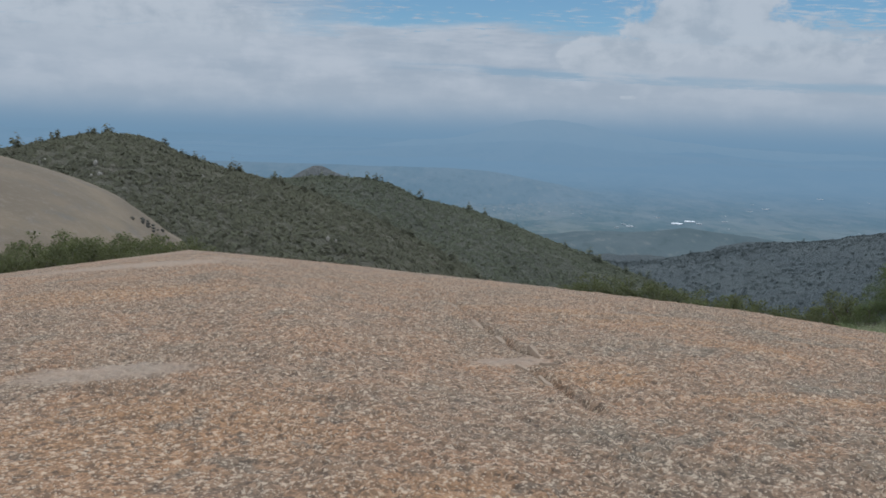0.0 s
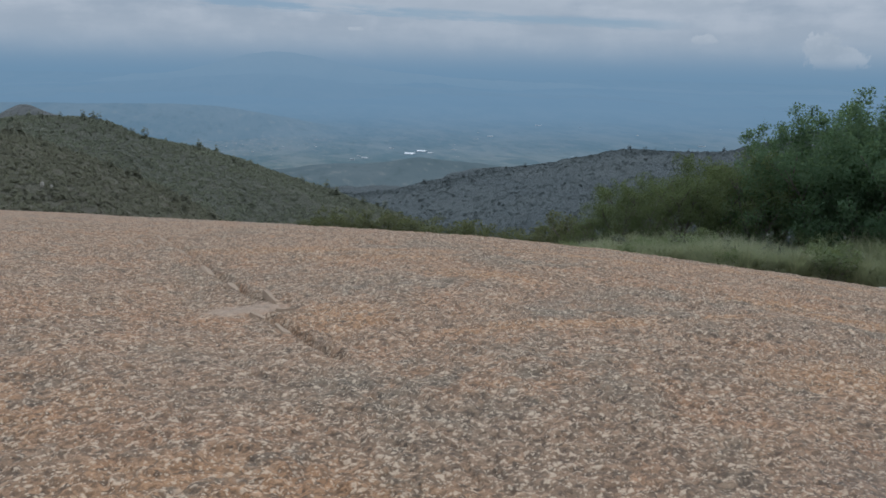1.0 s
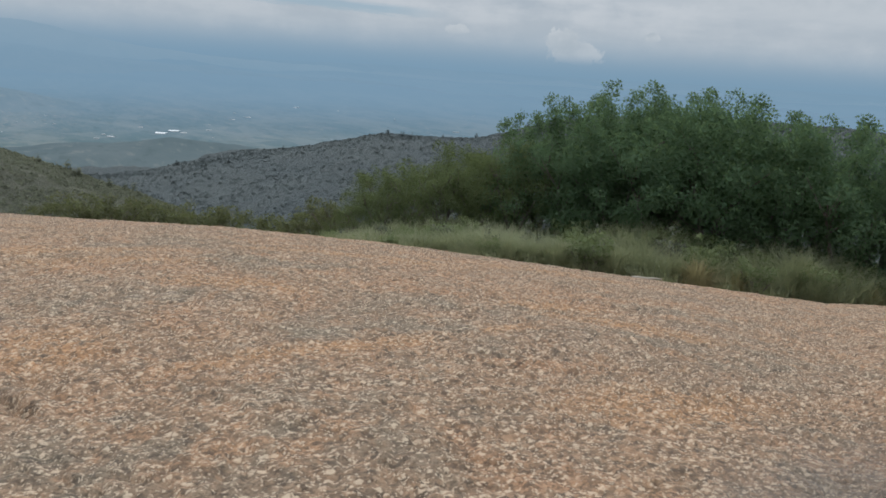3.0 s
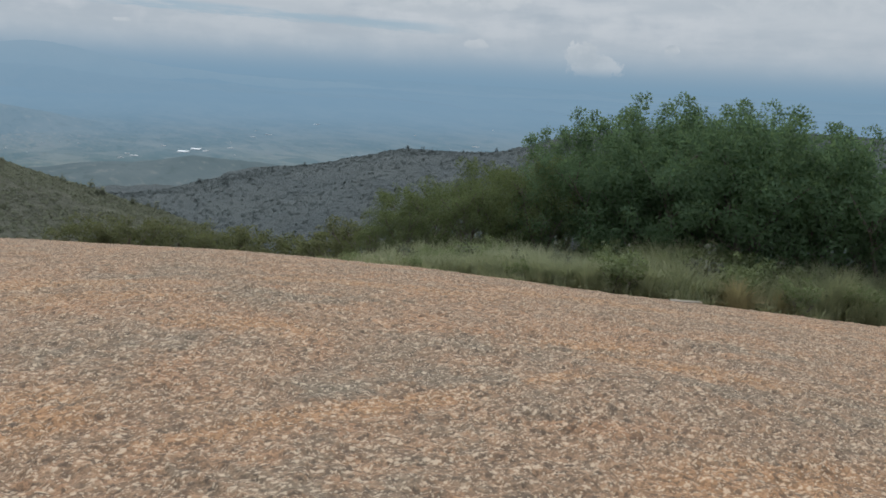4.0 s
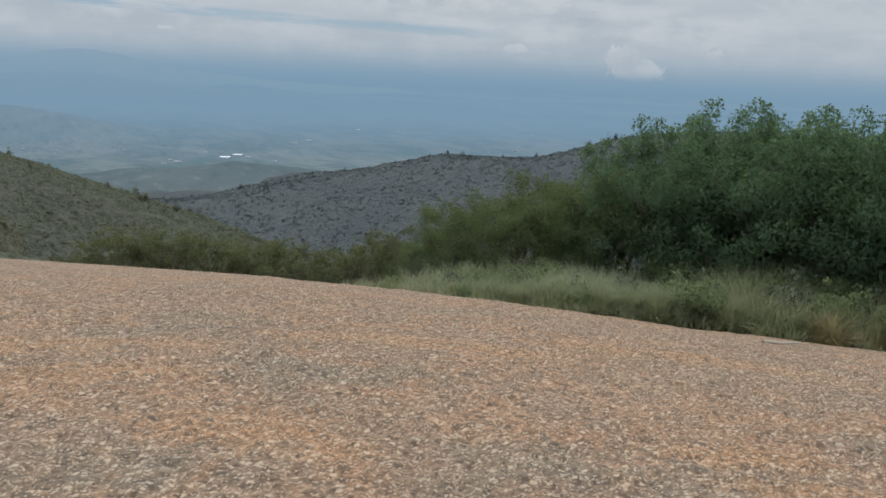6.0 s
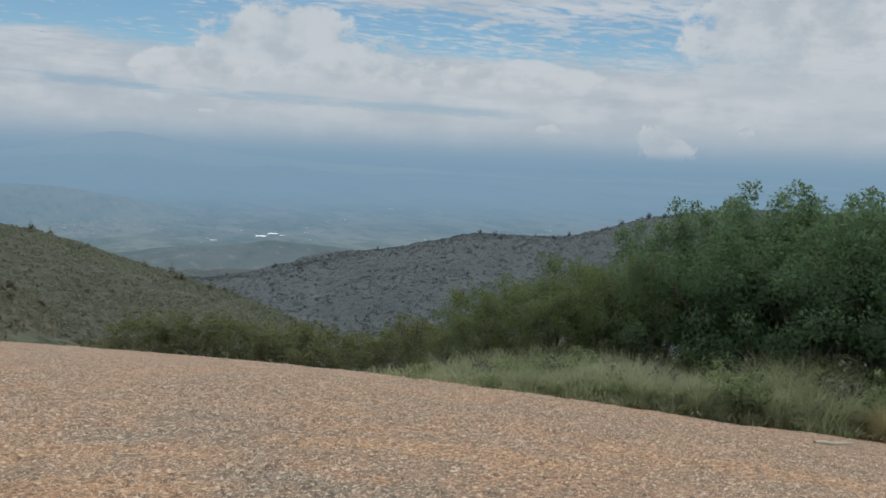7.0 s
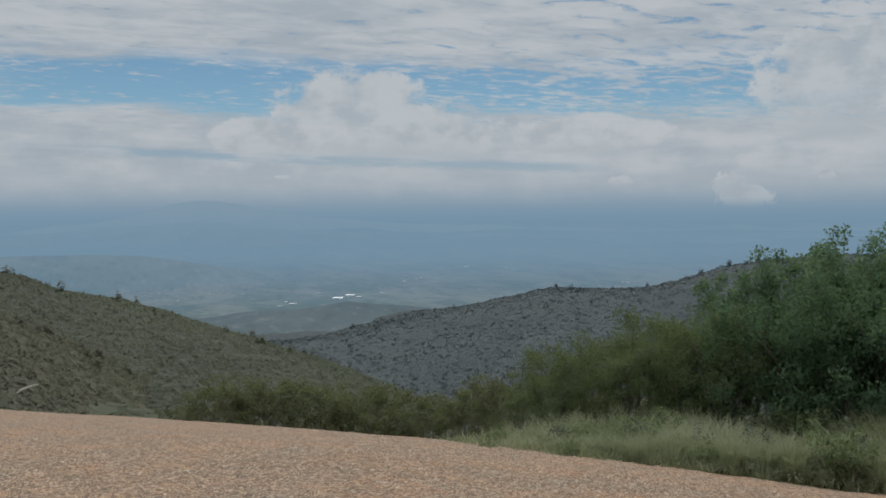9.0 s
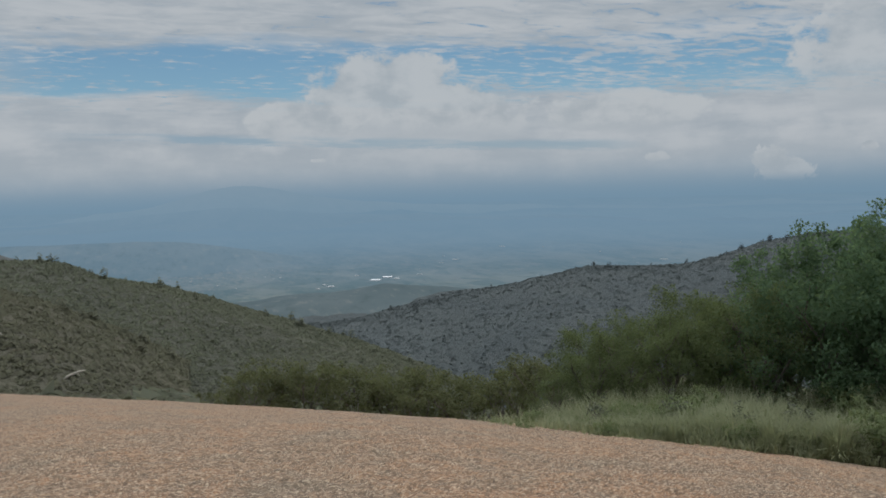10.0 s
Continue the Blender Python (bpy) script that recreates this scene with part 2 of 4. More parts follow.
    bright = n.math("MAXIMUM", n.math("MULTIPLY", n.ramp(small, 0.80, 0.86), n.ramp(chip.outputs["Distance"], 0.6, 0.40)), n.math("MULTIPLY", n.ramp(big, 0.84, 0.90), n.ramp(flake.outputs["Distance"], 0.5, 0.30)))
    col = n.mix(n.math("MULTIPLY", n.math("MULTIPLY", bright, smooth), 0.62), col, (0.68, 0.54, 0.39))
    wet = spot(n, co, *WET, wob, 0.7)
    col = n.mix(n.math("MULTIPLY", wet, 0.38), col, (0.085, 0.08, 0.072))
    dome_top = n.math("ADD", n.math("MULTIPLY", flake.outputs["Distance"], -0.55), n.math("MULTIPLY", chip.outputs["Distance"], -0.25))
    height = n.math("MULTIPLY", n.math("ADD", dome_top, n.math("MULTIPLY", lump, 0.5)), smooth)
    rough = n.math("SUBTRACT", 0.88, n.math("MULTIPLY", wet, 0.4))
    return principled(n, col, rough, height, 0.8, 0.035, 0.25)


def pale_granite(n):
    co = n.add("ShaderNodeTexCoord").outputs["Object"]
    big = n.noise(n.mapping(co, (1, 1, 0.4)), 0.06, 5, 0.6, 0.5)
    run = n.noise(n.mapping(co, (0.5, 0.5, 0.08)), 0.5, 5, 0.65)
    fine = n.noise(co, 0.9, 5, 0.7)
    col = n.mix(n.ramp(big, 0.38, 0.62), (0.186, 0.147, 0.104), (0.236, 0.185, 0.126))
    col = n.mix(n.math("MULTIPLY", n.ramp(run, 0.5, 0.72), 0.5), col, (0.16, 0.15, 0.135))
    col = n.mix(n.math("MULTIPLY", n.ramp(fine, 0.5, 0.75), 0.4), col, (0.33, 0.28, 0.22))
    return principled(n, col, 0.9, fine, 0.5, 0.6, 0.2)


def soil(n):
    co = n.add("ShaderNodeTexCoord").outputs["Object"]
    a, b = n.noise(co, 0.35, 5, 0.6), n.noise(co, 3.0, 5, 0.7)
    col = n.mix(n.ramp(a, 0.4, 0.6), (0.075, 0.08, 0.042), (0.11, 0.10, 0.06))
    col = n.mix(n.math("MULTIPLY", n.ramp(b, 0.5, 0.7), 0.6), col, (0.05, 0.045, 0.03))
    return principled(n, col, 0.95, b, 0.8, 0.1, 0.1)


def hillside(low, high, earth):
    def build(n):
        co = n.add("ShaderNodeTexCoord").outputs["Object"]
        a, b, c = n.noise(co, 0.012, 5, 0.6), n.noise(co, 0.06, 6, 0.7), n.noise(co, 0.25, 5, 0.75)
        col = n.mix(n.ramp(a, 0.4, 0.62), low, high)
        col = n.mix(n.math("MULTIPLY", n.ramp(b, 0.52, 0.72), 0.55), col, earth)
        col = n.mix(n.math("MULTIPLY", n.ramp(c, 0.5, 0.35), 0.5), col, tuple(v * 0.6 for v in low))
        return principled(n, col, 0.95, n.math("ADD", b, c), 0.9, 4.0, 0.05)
    return build


def foliage(dark, light, dry, through_light=0.3):
    def build(n):
        co = n.add("ShaderNodeTexCoord").outputs["Object"]
        rnd = n.add("ShaderNodeNewGeometry").outputs["Random Per Island"]
        own = n.add("ShaderNodeObjectInfo").outputs["Random"]
        clump = n.noise(co, 1.1, 3, 0.6)
        col = n.mix(n.ramp(n.math("ADD", n.math("MULTIPLY", rnd, 0.22), n.math("MULTIPLY", clump, 0.9)), 0.3, 0.8), dark, light)
        col = n.mix(n.math("MULTIPLY", n.ramp(rnd, 0.90, 0.99), 0.5), col, dry)
        col = n.mix(n.math("MULTIPLY", own, 0.35), col, light)
        d = n.add("ShaderNodeBsdfPrincipled", {"Base Color": col, "Roughness": 0.85, "Specular IOR Level": 0.08})
        t = n.add("ShaderNodeBsdfTranslucent", {"Color": n.mix(0.4, col, (0.16, 0.2, 0.04))})
        return n.add("ShaderNodeMixShader", {0: through_light, 1: d.outputs[0], 2: t.outputs[0]}).outputs[0]
    return build


def woods(dark, light, dry):
    def build(n):
        co = n.add("ShaderNodeTexCoord").outputs["Object"]
        rnd = n.add("ShaderNodeNewGeometry").outputs["Random Per Island"]
        a, b = n.noise(co, 0.02, 4, 0.6), n.noise(co, 0.12, 4, 0.7)
        f = n.math("ADD", n.math("MULTIPLY", rnd, 0.35), n.math("ADD", n.math("MULTIPLY", a, 0.5), n.math("MULTIPLY", b, 0.4)))
        col = n.mix(n.ramp(f, 0.35, 0.95), dark, light)
        col = n.mix(n.math("MULTIPLY", n.ramp(b, 0.60, 0.72), 0.5), col, dry)
        d = n.add("ShaderNodeBsdfPrincipled", {"Base Color": col, "Roughness": 0.85, "Specular IOR Level": 0.08})
        t = n.add("ShaderNodeBsdfTranslucent", {"Color": col})
        return n.add("ShaderNodeMixShader", {0: 0.45, 1: d.outputs[0], 2: t.outputs[0]}).outputs[0]
    return build


def bark(n):
    co = n.add("ShaderNodeTexCoord").outputs["Object"]
    a = n.noise(n.mapping(co, (9, 9, 2)), 2.0, 5, 0.7)
    return principled(n, n.mix(n.ramp(a, 0.35, 0.65), (0.10, 0.085, 0.07), (0.24, 0.21, 0.18)), 0.9, a, 0.6, 0.02, 0.2)


def haze_glow(near, full, close_air, far_air, most=0.94, wooded=0.0, high_air=None, town=0.0):
    """The far valley, as if through kilometres of air: fields, woods and towns that fade into blue haze, which the
    surface itself emits.
    """
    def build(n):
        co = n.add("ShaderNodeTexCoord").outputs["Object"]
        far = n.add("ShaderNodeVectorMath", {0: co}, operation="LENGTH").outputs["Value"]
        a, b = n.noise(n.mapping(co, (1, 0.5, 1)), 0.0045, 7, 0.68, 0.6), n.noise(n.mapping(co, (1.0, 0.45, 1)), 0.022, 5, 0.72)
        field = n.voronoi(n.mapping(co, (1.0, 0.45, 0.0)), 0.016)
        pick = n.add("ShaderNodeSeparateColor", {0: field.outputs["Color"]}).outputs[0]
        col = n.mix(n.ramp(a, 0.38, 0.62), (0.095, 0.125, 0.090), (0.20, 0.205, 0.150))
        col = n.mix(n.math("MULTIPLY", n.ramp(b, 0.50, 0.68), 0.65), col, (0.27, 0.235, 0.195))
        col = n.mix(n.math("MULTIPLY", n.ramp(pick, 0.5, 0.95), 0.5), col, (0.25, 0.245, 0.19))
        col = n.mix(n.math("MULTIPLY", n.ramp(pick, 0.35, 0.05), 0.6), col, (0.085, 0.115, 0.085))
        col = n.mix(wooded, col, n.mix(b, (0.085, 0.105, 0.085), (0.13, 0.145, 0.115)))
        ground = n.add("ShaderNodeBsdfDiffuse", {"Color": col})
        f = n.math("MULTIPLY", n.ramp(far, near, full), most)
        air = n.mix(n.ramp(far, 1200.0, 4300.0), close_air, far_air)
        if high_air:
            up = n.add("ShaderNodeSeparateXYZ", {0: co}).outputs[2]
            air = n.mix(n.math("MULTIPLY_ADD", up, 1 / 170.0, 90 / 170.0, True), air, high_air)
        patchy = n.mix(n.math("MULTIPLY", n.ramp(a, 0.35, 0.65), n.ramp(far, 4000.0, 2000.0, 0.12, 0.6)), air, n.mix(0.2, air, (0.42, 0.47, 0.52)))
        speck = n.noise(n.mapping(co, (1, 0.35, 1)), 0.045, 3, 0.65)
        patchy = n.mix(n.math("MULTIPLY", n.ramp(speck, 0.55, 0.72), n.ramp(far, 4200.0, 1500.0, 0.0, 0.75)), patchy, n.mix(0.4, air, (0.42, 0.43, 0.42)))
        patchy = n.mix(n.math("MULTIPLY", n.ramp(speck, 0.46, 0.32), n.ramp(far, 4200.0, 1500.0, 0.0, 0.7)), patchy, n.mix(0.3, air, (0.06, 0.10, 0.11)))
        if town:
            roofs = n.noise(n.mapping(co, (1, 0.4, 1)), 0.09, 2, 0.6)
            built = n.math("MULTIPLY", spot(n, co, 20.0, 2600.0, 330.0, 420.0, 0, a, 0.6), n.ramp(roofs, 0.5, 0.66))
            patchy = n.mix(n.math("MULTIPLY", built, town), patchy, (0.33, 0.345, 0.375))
        # the haze is painted: the land glows in the colour of the air
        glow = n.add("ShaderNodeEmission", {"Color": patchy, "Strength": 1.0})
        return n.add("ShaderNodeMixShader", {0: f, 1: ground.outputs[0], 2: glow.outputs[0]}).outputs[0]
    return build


def white_roof(n):
    co = n.add("ShaderNodeTexCoord").outputs["Object"]
    a = n.noise(co, 0.15, 3, 0.6)
    return principled(n, n.mix(a, (0.72, 0.74, 0.75), (0.85, 0.86, 0.86)), 0.6)


def wall_paint(n):
    co = n.add("ShaderNodeTexCoord").outputs["Object"]
    return principled(n, n.mix(n.noise(co, 0.3, 3), (0.45, 0.47, 0.48), (0.6, 0.6, 0.6)), 0.8)


def dry_wood(n):
    co = n.add("ShaderNodeTexCoord").outputs["Object"]
    a = n.noise(n.mapping(co, (2, 20, 20)), 2.0, 4, 0.6)
    return principled(n, n.mix(a, (0.38, 0.33, 0.27), (0.55, 0.50, 0.42)), 0.85, a, 0.4, 0.005)


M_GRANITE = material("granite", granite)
M_PALE = material("pale_granite", pale_granite)
M_SOIL = material("soil", soil)
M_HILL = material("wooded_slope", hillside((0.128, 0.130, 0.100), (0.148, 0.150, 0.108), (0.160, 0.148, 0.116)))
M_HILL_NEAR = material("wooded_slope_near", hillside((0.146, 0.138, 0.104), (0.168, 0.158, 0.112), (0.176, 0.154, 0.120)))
# greyer, bluer copy for the far ridge: haze mixed into the base colour
M_HILL_HAZED = material("wooded_slope_hazed", hillside((0.116, 0.132, 0.134), (0.131, 0.146, 0.144), (0.137, 0.144, 0.141)))
M_PEAK = material("bare_peak", hillside((0.15, 0.155, 0.15), (0.185, 0.19, 0.18), (0.12, 0.125, 0.115)))
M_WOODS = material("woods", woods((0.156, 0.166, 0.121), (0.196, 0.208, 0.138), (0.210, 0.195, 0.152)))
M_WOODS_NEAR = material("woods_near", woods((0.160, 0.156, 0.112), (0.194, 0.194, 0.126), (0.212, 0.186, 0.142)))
# far woods, with the same haze mixed into the leaf colours
M_WOODS_HAZED = material("woods_hazed", woods((0.116, 0.134, 0.135), (0.132, 0.151, 0.148), (0.143, 0.150, 0.143)))
# land beyond a kilometre, with blue haze painted on as emission
M_VALLEY = material("valley_floor_haze_glow", haze_glow(-300.0, 3900.0, (0.130, 0.205, 0.268), (0.198, 0.308, 0.402), 0.97, town=0.5))
M_SPUR = material("valley_spur", haze_glow(-1600.0, 3600.0, (0.108, 0.158, 0.198), (0.135, 0.198, 0.25), 0.94, 0.85))
M_LOW = material("low_hills", haze_glow(-1800.0, 3800.0, (0.142, 0.218, 0.275), (0.184, 0.284, 0.368)))
M_MOUNTAIN = material("far_mountain_haze_glow", haze_glow(-3000.0, 4300.0, (0.16, 0.25, 0.33), (0.199, 0.306, 0.398), 0.97, 0.0, (0.232, 0.335, 0.418)))
M_MOUNTAIN_FAR = material("farthest_mountain_haze_glow", haze_glow(-3000.0, 4300.0, (0.20, 0.30, 0.38), (0.208, 0.317, 0.408), 0.97, 0.0, (0.248, 0.346, 0.425)))
M_LEAF = material("leaf", foliage((0.110, 0.174, 0.106), (0.156, 0.252, 0.136), (0.17, 0.20, 0.13), 0.6))
M_LEAF_WARM = material("leaf_warm", foliage((0.116, 0.144, 0.076), (0.158, 0.196, 0.088), (0.22, 0.19, 0.12), 0.5))
M_LEAF_DULL = material("leaf_dull", foliage((0.128, 0.134, 0.078), (0.178, 0.184, 0.096), (0.24, 0.195, 0.12), 0.5))
M_LEAF_GREY = material("leaf_grey", foliage((0.10, 0.11, 0.085), (0.20, 0.21, 0.16), (0.26, 0.23, 0.17)))
M_GRASS = material("grass_blade", foliage((0.275, 0.290, 0.178), (0.380, 0.394, 0.245), (0.52, 0.45, 0.30), 0.5))
M_DRY_GRASS = material("dry_grass", foliage((0.34, 0.29, 0.165), (0.47, 0.40, 0.24), (0.55, 0.47, 0.31), 0.5))
M_HERB = material("herb_leaf", foliage((0.175, 0.215, 0.115), (0.255, 0.305, 0.155), (0.40, 0.36, 0.22), 0.5))
M_WATER = material("water", lambda n: principled(n, (0.045, 0.05, 0.05), 0.04, n.noise(n.add("ShaderNodeTexCoord").outputs["Object"], 9.0, 2), 0.05, 0.01, 0.5))
M_FLAKE = material("flake", lambda n: principled(n, n.mix(n.noise(n.add("ShaderNodeTexCoord").outputs["Object"], 12.0, 4, 0.65), (0.31, 0.225, 0.155), (0.44, 0.33, 0.235)), 0.85, n.noise(n.add("ShaderNodeTexCoord").outputs["Object"], 40.0, 3), 0.5, 0.01, 0.25))
M_BARK = material("bark", bark)
M_ROOF = material("white_roof", white_roof)
M_WALL = material("wall_paint", wall_paint)
M_DRY = material("dry_wood", dry_wood)
M_BOULDER = material("boulder", lambda n: principled(n, n.mix(n.noise(n.add("ShaderNodeTexCoord").outputs["Object"], 1.6, 5, 0.65), (0.30, 0.27, 0.22), (0.52, 0.48, 0.41)), 0.9, n.noise(n.add("ShaderNodeTexCoord").outputs["Object"], 5.0, 4), 0.6, 0.1, 0.2))
M_DARK = material("lichened_boulder", lambda n: principled(n, n.mix(n.noise(n.add("ShaderNodeTexCoord").outputs["Object"], 2.2, 5, 0.65), (0.055, 0.055, 0.045), (0.13, 0.12, 0.10)), 0.9, n.noise(n.add("ShaderNodeTexCoord").outputs["Object"], 5.0, 4), 0.6, 0.1, 0.2))

# ---- building blocks ----


def mesh_object(name, verts, faces, mat, smooth=True, parent=None):
    me = bpy.data.meshes.new(name)
    me.from_pydata([tuple(v) for v in verts] if not isinstance(verts, np.ndarray) else verts.tolist(), [], faces if isinstance(faces, list) else faces.tolist())
    me.materials.append(mat)
    me.polygons.foreach_set("use_smooth", [smooth] * len(me.polygons))
    me.update()
    ob = new(name, me)
    if parent is not None:
        ob.parent = parent
    return ob


def part(name, bm, mat, parent, label=""):
    me = bpy.data.meshes.new(name)
    bm.to_mesh(me)
    bm.free()
    me.materials.append(mat)
    ob = new(name, me)
    ob.parent = parent
    return tagged(ob, label)


def grid_faces(rows, cols, closed=False):
    i, j = np.meshgrid(np.arange(rows - 1), np.arange(cols if closed else cols - 1), indexing="ij")
    k = (j + 1) % cols
    return np.stack([i * cols + j, i * cols + k, (i + 1) * cols + k, (i + 1) * cols + j], -1).reshape(-1, 4)


def smoothstep(v, a, b):
    t = np.clip((np.asarray(v, float) - a) / (b - a), 0, 1)
    return t * t * (3 - 2 * t)


def waves(x, y, scale, seed, octaves=4, rough=0.5):
    """Smooth value noise on arrays, about -1 to 1."""
    total, amp, norm = 0.0, 1.0, 0.0
    r = np.random.default_rng(seed)
    table = r.uniform(-1, 1, (256, 256))
    for o in range(octaves):
        u, v = x * scale + 17.3 * o, y * scale + 9.1 * o
        i, j = np.floor(u).astype(int), np.floor(v).astype(int)
        f, g = u - i, v - j
        f, g = f * f * (3 - 2 * f), g * g * (3 - 2 * g)
        p = lambda a, b: table[(i + a) % 256, (j + b) % 256]
        total = total + amp * ((p(0, 0) * (1 - f) + p(1, 0) * f) * (1 - g) + (p(0, 1) * (1 - f) + p(1, 1) * f) * g)
        norm, amp, scale = norm + amp, amp * rough, scale * 2.0
    return total / norm


# ---- the granite dome underfoot ----
TOP = (2.0, 3.5)
BEARING = np.radians([-60, -35, -20, -8, 4, 16, 28, 40, 55, 75])
SLOPE = [0.0522, 0.0331, 0.0312, 0.0611, 0.0468, 0.0316, 0.0345, 0.0426, 0.0743, 0.0447]
CURVE = [0.00275, 0.00274, 0.00184, 0.00155, 0.0029, 0.00444, 0.00518, 0.0056, 0.00402, 0.00296]


def dome(x, y):
    dx, dy = x - TOP[0], y - TOP[1]
    r, th = np.hypot(dx, dy), np.arctan2(dx, dy)
    return 0.50 - np.interp(th, BEARING, SLOPE) * r - np.interp(th, BEARING, CURVE) * r * r


CRACKS = (((0.70, 16.95), (1.04, 14.3), (1.36, 12.05), (1.56, 11.0), (1.68, 10.2)), ((1.66, 9.4), (1.84, 8.75), (1.93, 8.25), (2.02, 7.9)),
          ((0.23, 17.3), (0.48, 15.58)), ((-2.63, 8.8), (-2.2, 9.0)))


def near_line(x, y, line):
    """How far points lie from a line of several pieces, and on which side."""
    best, side = np.full(x.shape, 1e9), np.zeros(x.shape)
    for (ax, ay), (bx, by) in zip(line[:-1], line[1:]):
        l2 = (bx - ax) ** 2 + (by - ay) ** 2
        t = np.clip(((x - ax) * (bx - ax) + (y - ay) * (by - ay)) / l2, 0, 1)
        d = np.hypot(x - ax - t * (bx - ax), y - ay - t * (by - ay))
        s = np.sign((bx - ax) * (y - ay) - (by - ay) * (x - ax))
        side = np.where(d < best, s, side)
        best = np.minimum(best, d)
    return best, side


POOL = (5.10, 4.89, 0.50, 0.20)      # place and half sizes of a rain pool
POOL_Z = 0.235


HOLLOWS = ((2.70, 7.80, 0.14, 0.05, -50), (2.12, 8.35, 0.30, 0.07, -76), (5.72, 8.68, 0.28, 0.035, -60), (4.86, 7.76, 0.10, 0.045, 0), (5.15, 7.61, 0.12, 0.045, -10), (5.80, 7.06, 0.14, 0.05, -30))   # place, half sizes, turn


def dome_relief(x, y):
    z = dome(x, y)
    r = np.hypot(x - TOP[0], y - TOP[1])
    fade = 1 - smoothstep(r, 14, 30)
    z = z + 0.030 * waves(x, y, 0.55, 3, 3)
    # sheets of rock that have scaled off leave low ragged steps, then knobs and pits of coarse grain
    level = 5.0 * waves(x, y, 0.75, 14, 4, 0.62) + 0.5 * waves(x, y, 4.5, 16, 2)
    rest = level - np.floor(level)
    scale = 0.022 * (smoothstep(rest, 0.0, 0.08) - rest)
    knob = 0.021 * np.tanh(2.2 * waves(x, y, 11.0, 5, 3, 0.85)) * (0.8 + 0.5 * waves(x, y, 0.8, 6, 2))
    pit = -0.022 * smoothstep(waves(x, y, 4.2, 15, 2, 0.6), 0.42, 0.66)
    swell = 0.030 * waves(x, y, 0.95, 19, 2) * (1 - smoothstep(r, 8, 14))
    z = z + swell + fade * (0.014 * waves(x, y, 2.2, 4, 2, 0.6) + scale + knob + pit)
    wob = 0.05 * waves(x, y, 2.5, 8, 2)
    for hx, hy, long, wide, turn in HOLLOWS:
        ca, sa = math.cos(radians(turn)), math.sin(radians(turn))
        u, v = ((x - hx) * ca + (y - hy) * sa) / long, (-(x - hx) * sa + (y - hy) * ca) / wide
        z = z - 0.04 * np.exp(-(u * u + v * v) * (1 + 0.3 * waves(x, y, 6.0, 17, 2)))
    for line in CRACKS:
        d, s = near_line(x + wob, y + wob, line)
        z = z - 0.075 * np.exp(-(d / 0.034) ** 2) + 0.03 * np.exp(-(d / 0.13) ** 2) * (s > 0)
    u, v = (x - POOL[0]) / POOL[2], (y - POOL[1]) / POOL[3]
    d = np.sqrt(u * u + v * v) + 0.25 * waves(x, y, 3.0, 9, 2)
    w = 1 - smoothstep(d, 0.85, 1.5)
    return z * (1 - w) + np.minimum(z, POOL_Z - 0.025) * w


def build_dome():
    fine = np.radians(np.arange(-40, 66, 0.19))
    coarse = np.radians(np.arange(67, 319, 3.0))
    th = np.concatenate([fine, coarse])
    r = [0.05]
    while r[-1] < 55:
        r.append(r[-1] + (0.018 + 0.0022 * r[-1] if r[-1] < 16 else 0.02 * r[-1] - 0.267))
    r = np.array(r)
    rr, tt = np.meshgrid(r, th, indexing="ij")
    x, y = TOP[0] + rr * np.sin(tt), TOP[1] + rr * np.cos(tt)
    v = np.stack([x, y, dome_relief(x, y)], -1).reshape(-1, 3)
    ob = mesh_object("granite_dome", v, grid_faces(len(r), len(th), True)[:, ::-1], M_GRANITE)
    return tagged(ob, "weathered pinkish tan granite dome with coarse flaking surface", "rock", kind="structure")


build_dome()


def build_pool():
    k = np.arange(64) / 64 * 2 * math.pi
    rad = 1.25 + 0.08 * np.sin(3 * k) + 0.05 * np.sin(5 * k + 1)
    ring = np.stack([POOL[0] + POOL[2] * rad * np.cos(k), POOL[1] + POOL[3] * rad * np.sin(k), np.full(64, POOL_Z)], -1)
    v = np.concatenate([ring, [[POOL[0], POOL[1], POOL_Z]]])
    ob = mesh_object("rain_pool", v, [[64, i, (i + 1) % 64] for i in range(64)], M_WATER)
    return tagged(ob, "shallow rain pool in a hollow of the rock", "water", kind="structure")


build_pool()


def rock_flake(x, y, length, width, thick, turn, seed):
    """A thin split-off slab of granite lying on the dome."""
    r = random.Random(seed)
    bm = bmesh.new()
    ring = [(math.cos(k * math.pi / 5) * length * 0.5 * r.uniform(0.75, 1.1), math.sin(k * math.pi / 5) * width * 0.5 * r.uniform(0.7, 1.15)) for k in range(10)]
    low = [bm.verts.new((px, py, -0.03)) for px, py in ring]
    high = [bm.verts.new((px * 0.82, py * 0.7, thick * r.uniform(0.25, 0.6))) for px, py in ring]
    bm.faces.new(high)
    for k in range(10):
        bm.faces.new((low[k], low[(k + 1) % 10], high[(k + 1) % 10], high[k]))
    bm.faces.new(low[::-1])
    me = bpy.data.meshes.new("rock_flake")
    bm.to_mesh(me)
    bm.free()
    me.materials.append(M_FLAKE)
    ob = tagged(new("rock_flake", me), "thin pale granite flake lying along a crack", "rock", "flakes along the crack")
    ob.matrix_basis = pose(x, y, float(dome_relief(np.array([x]), np.array([y]))[0]), -4, 3, turn)
    return ob


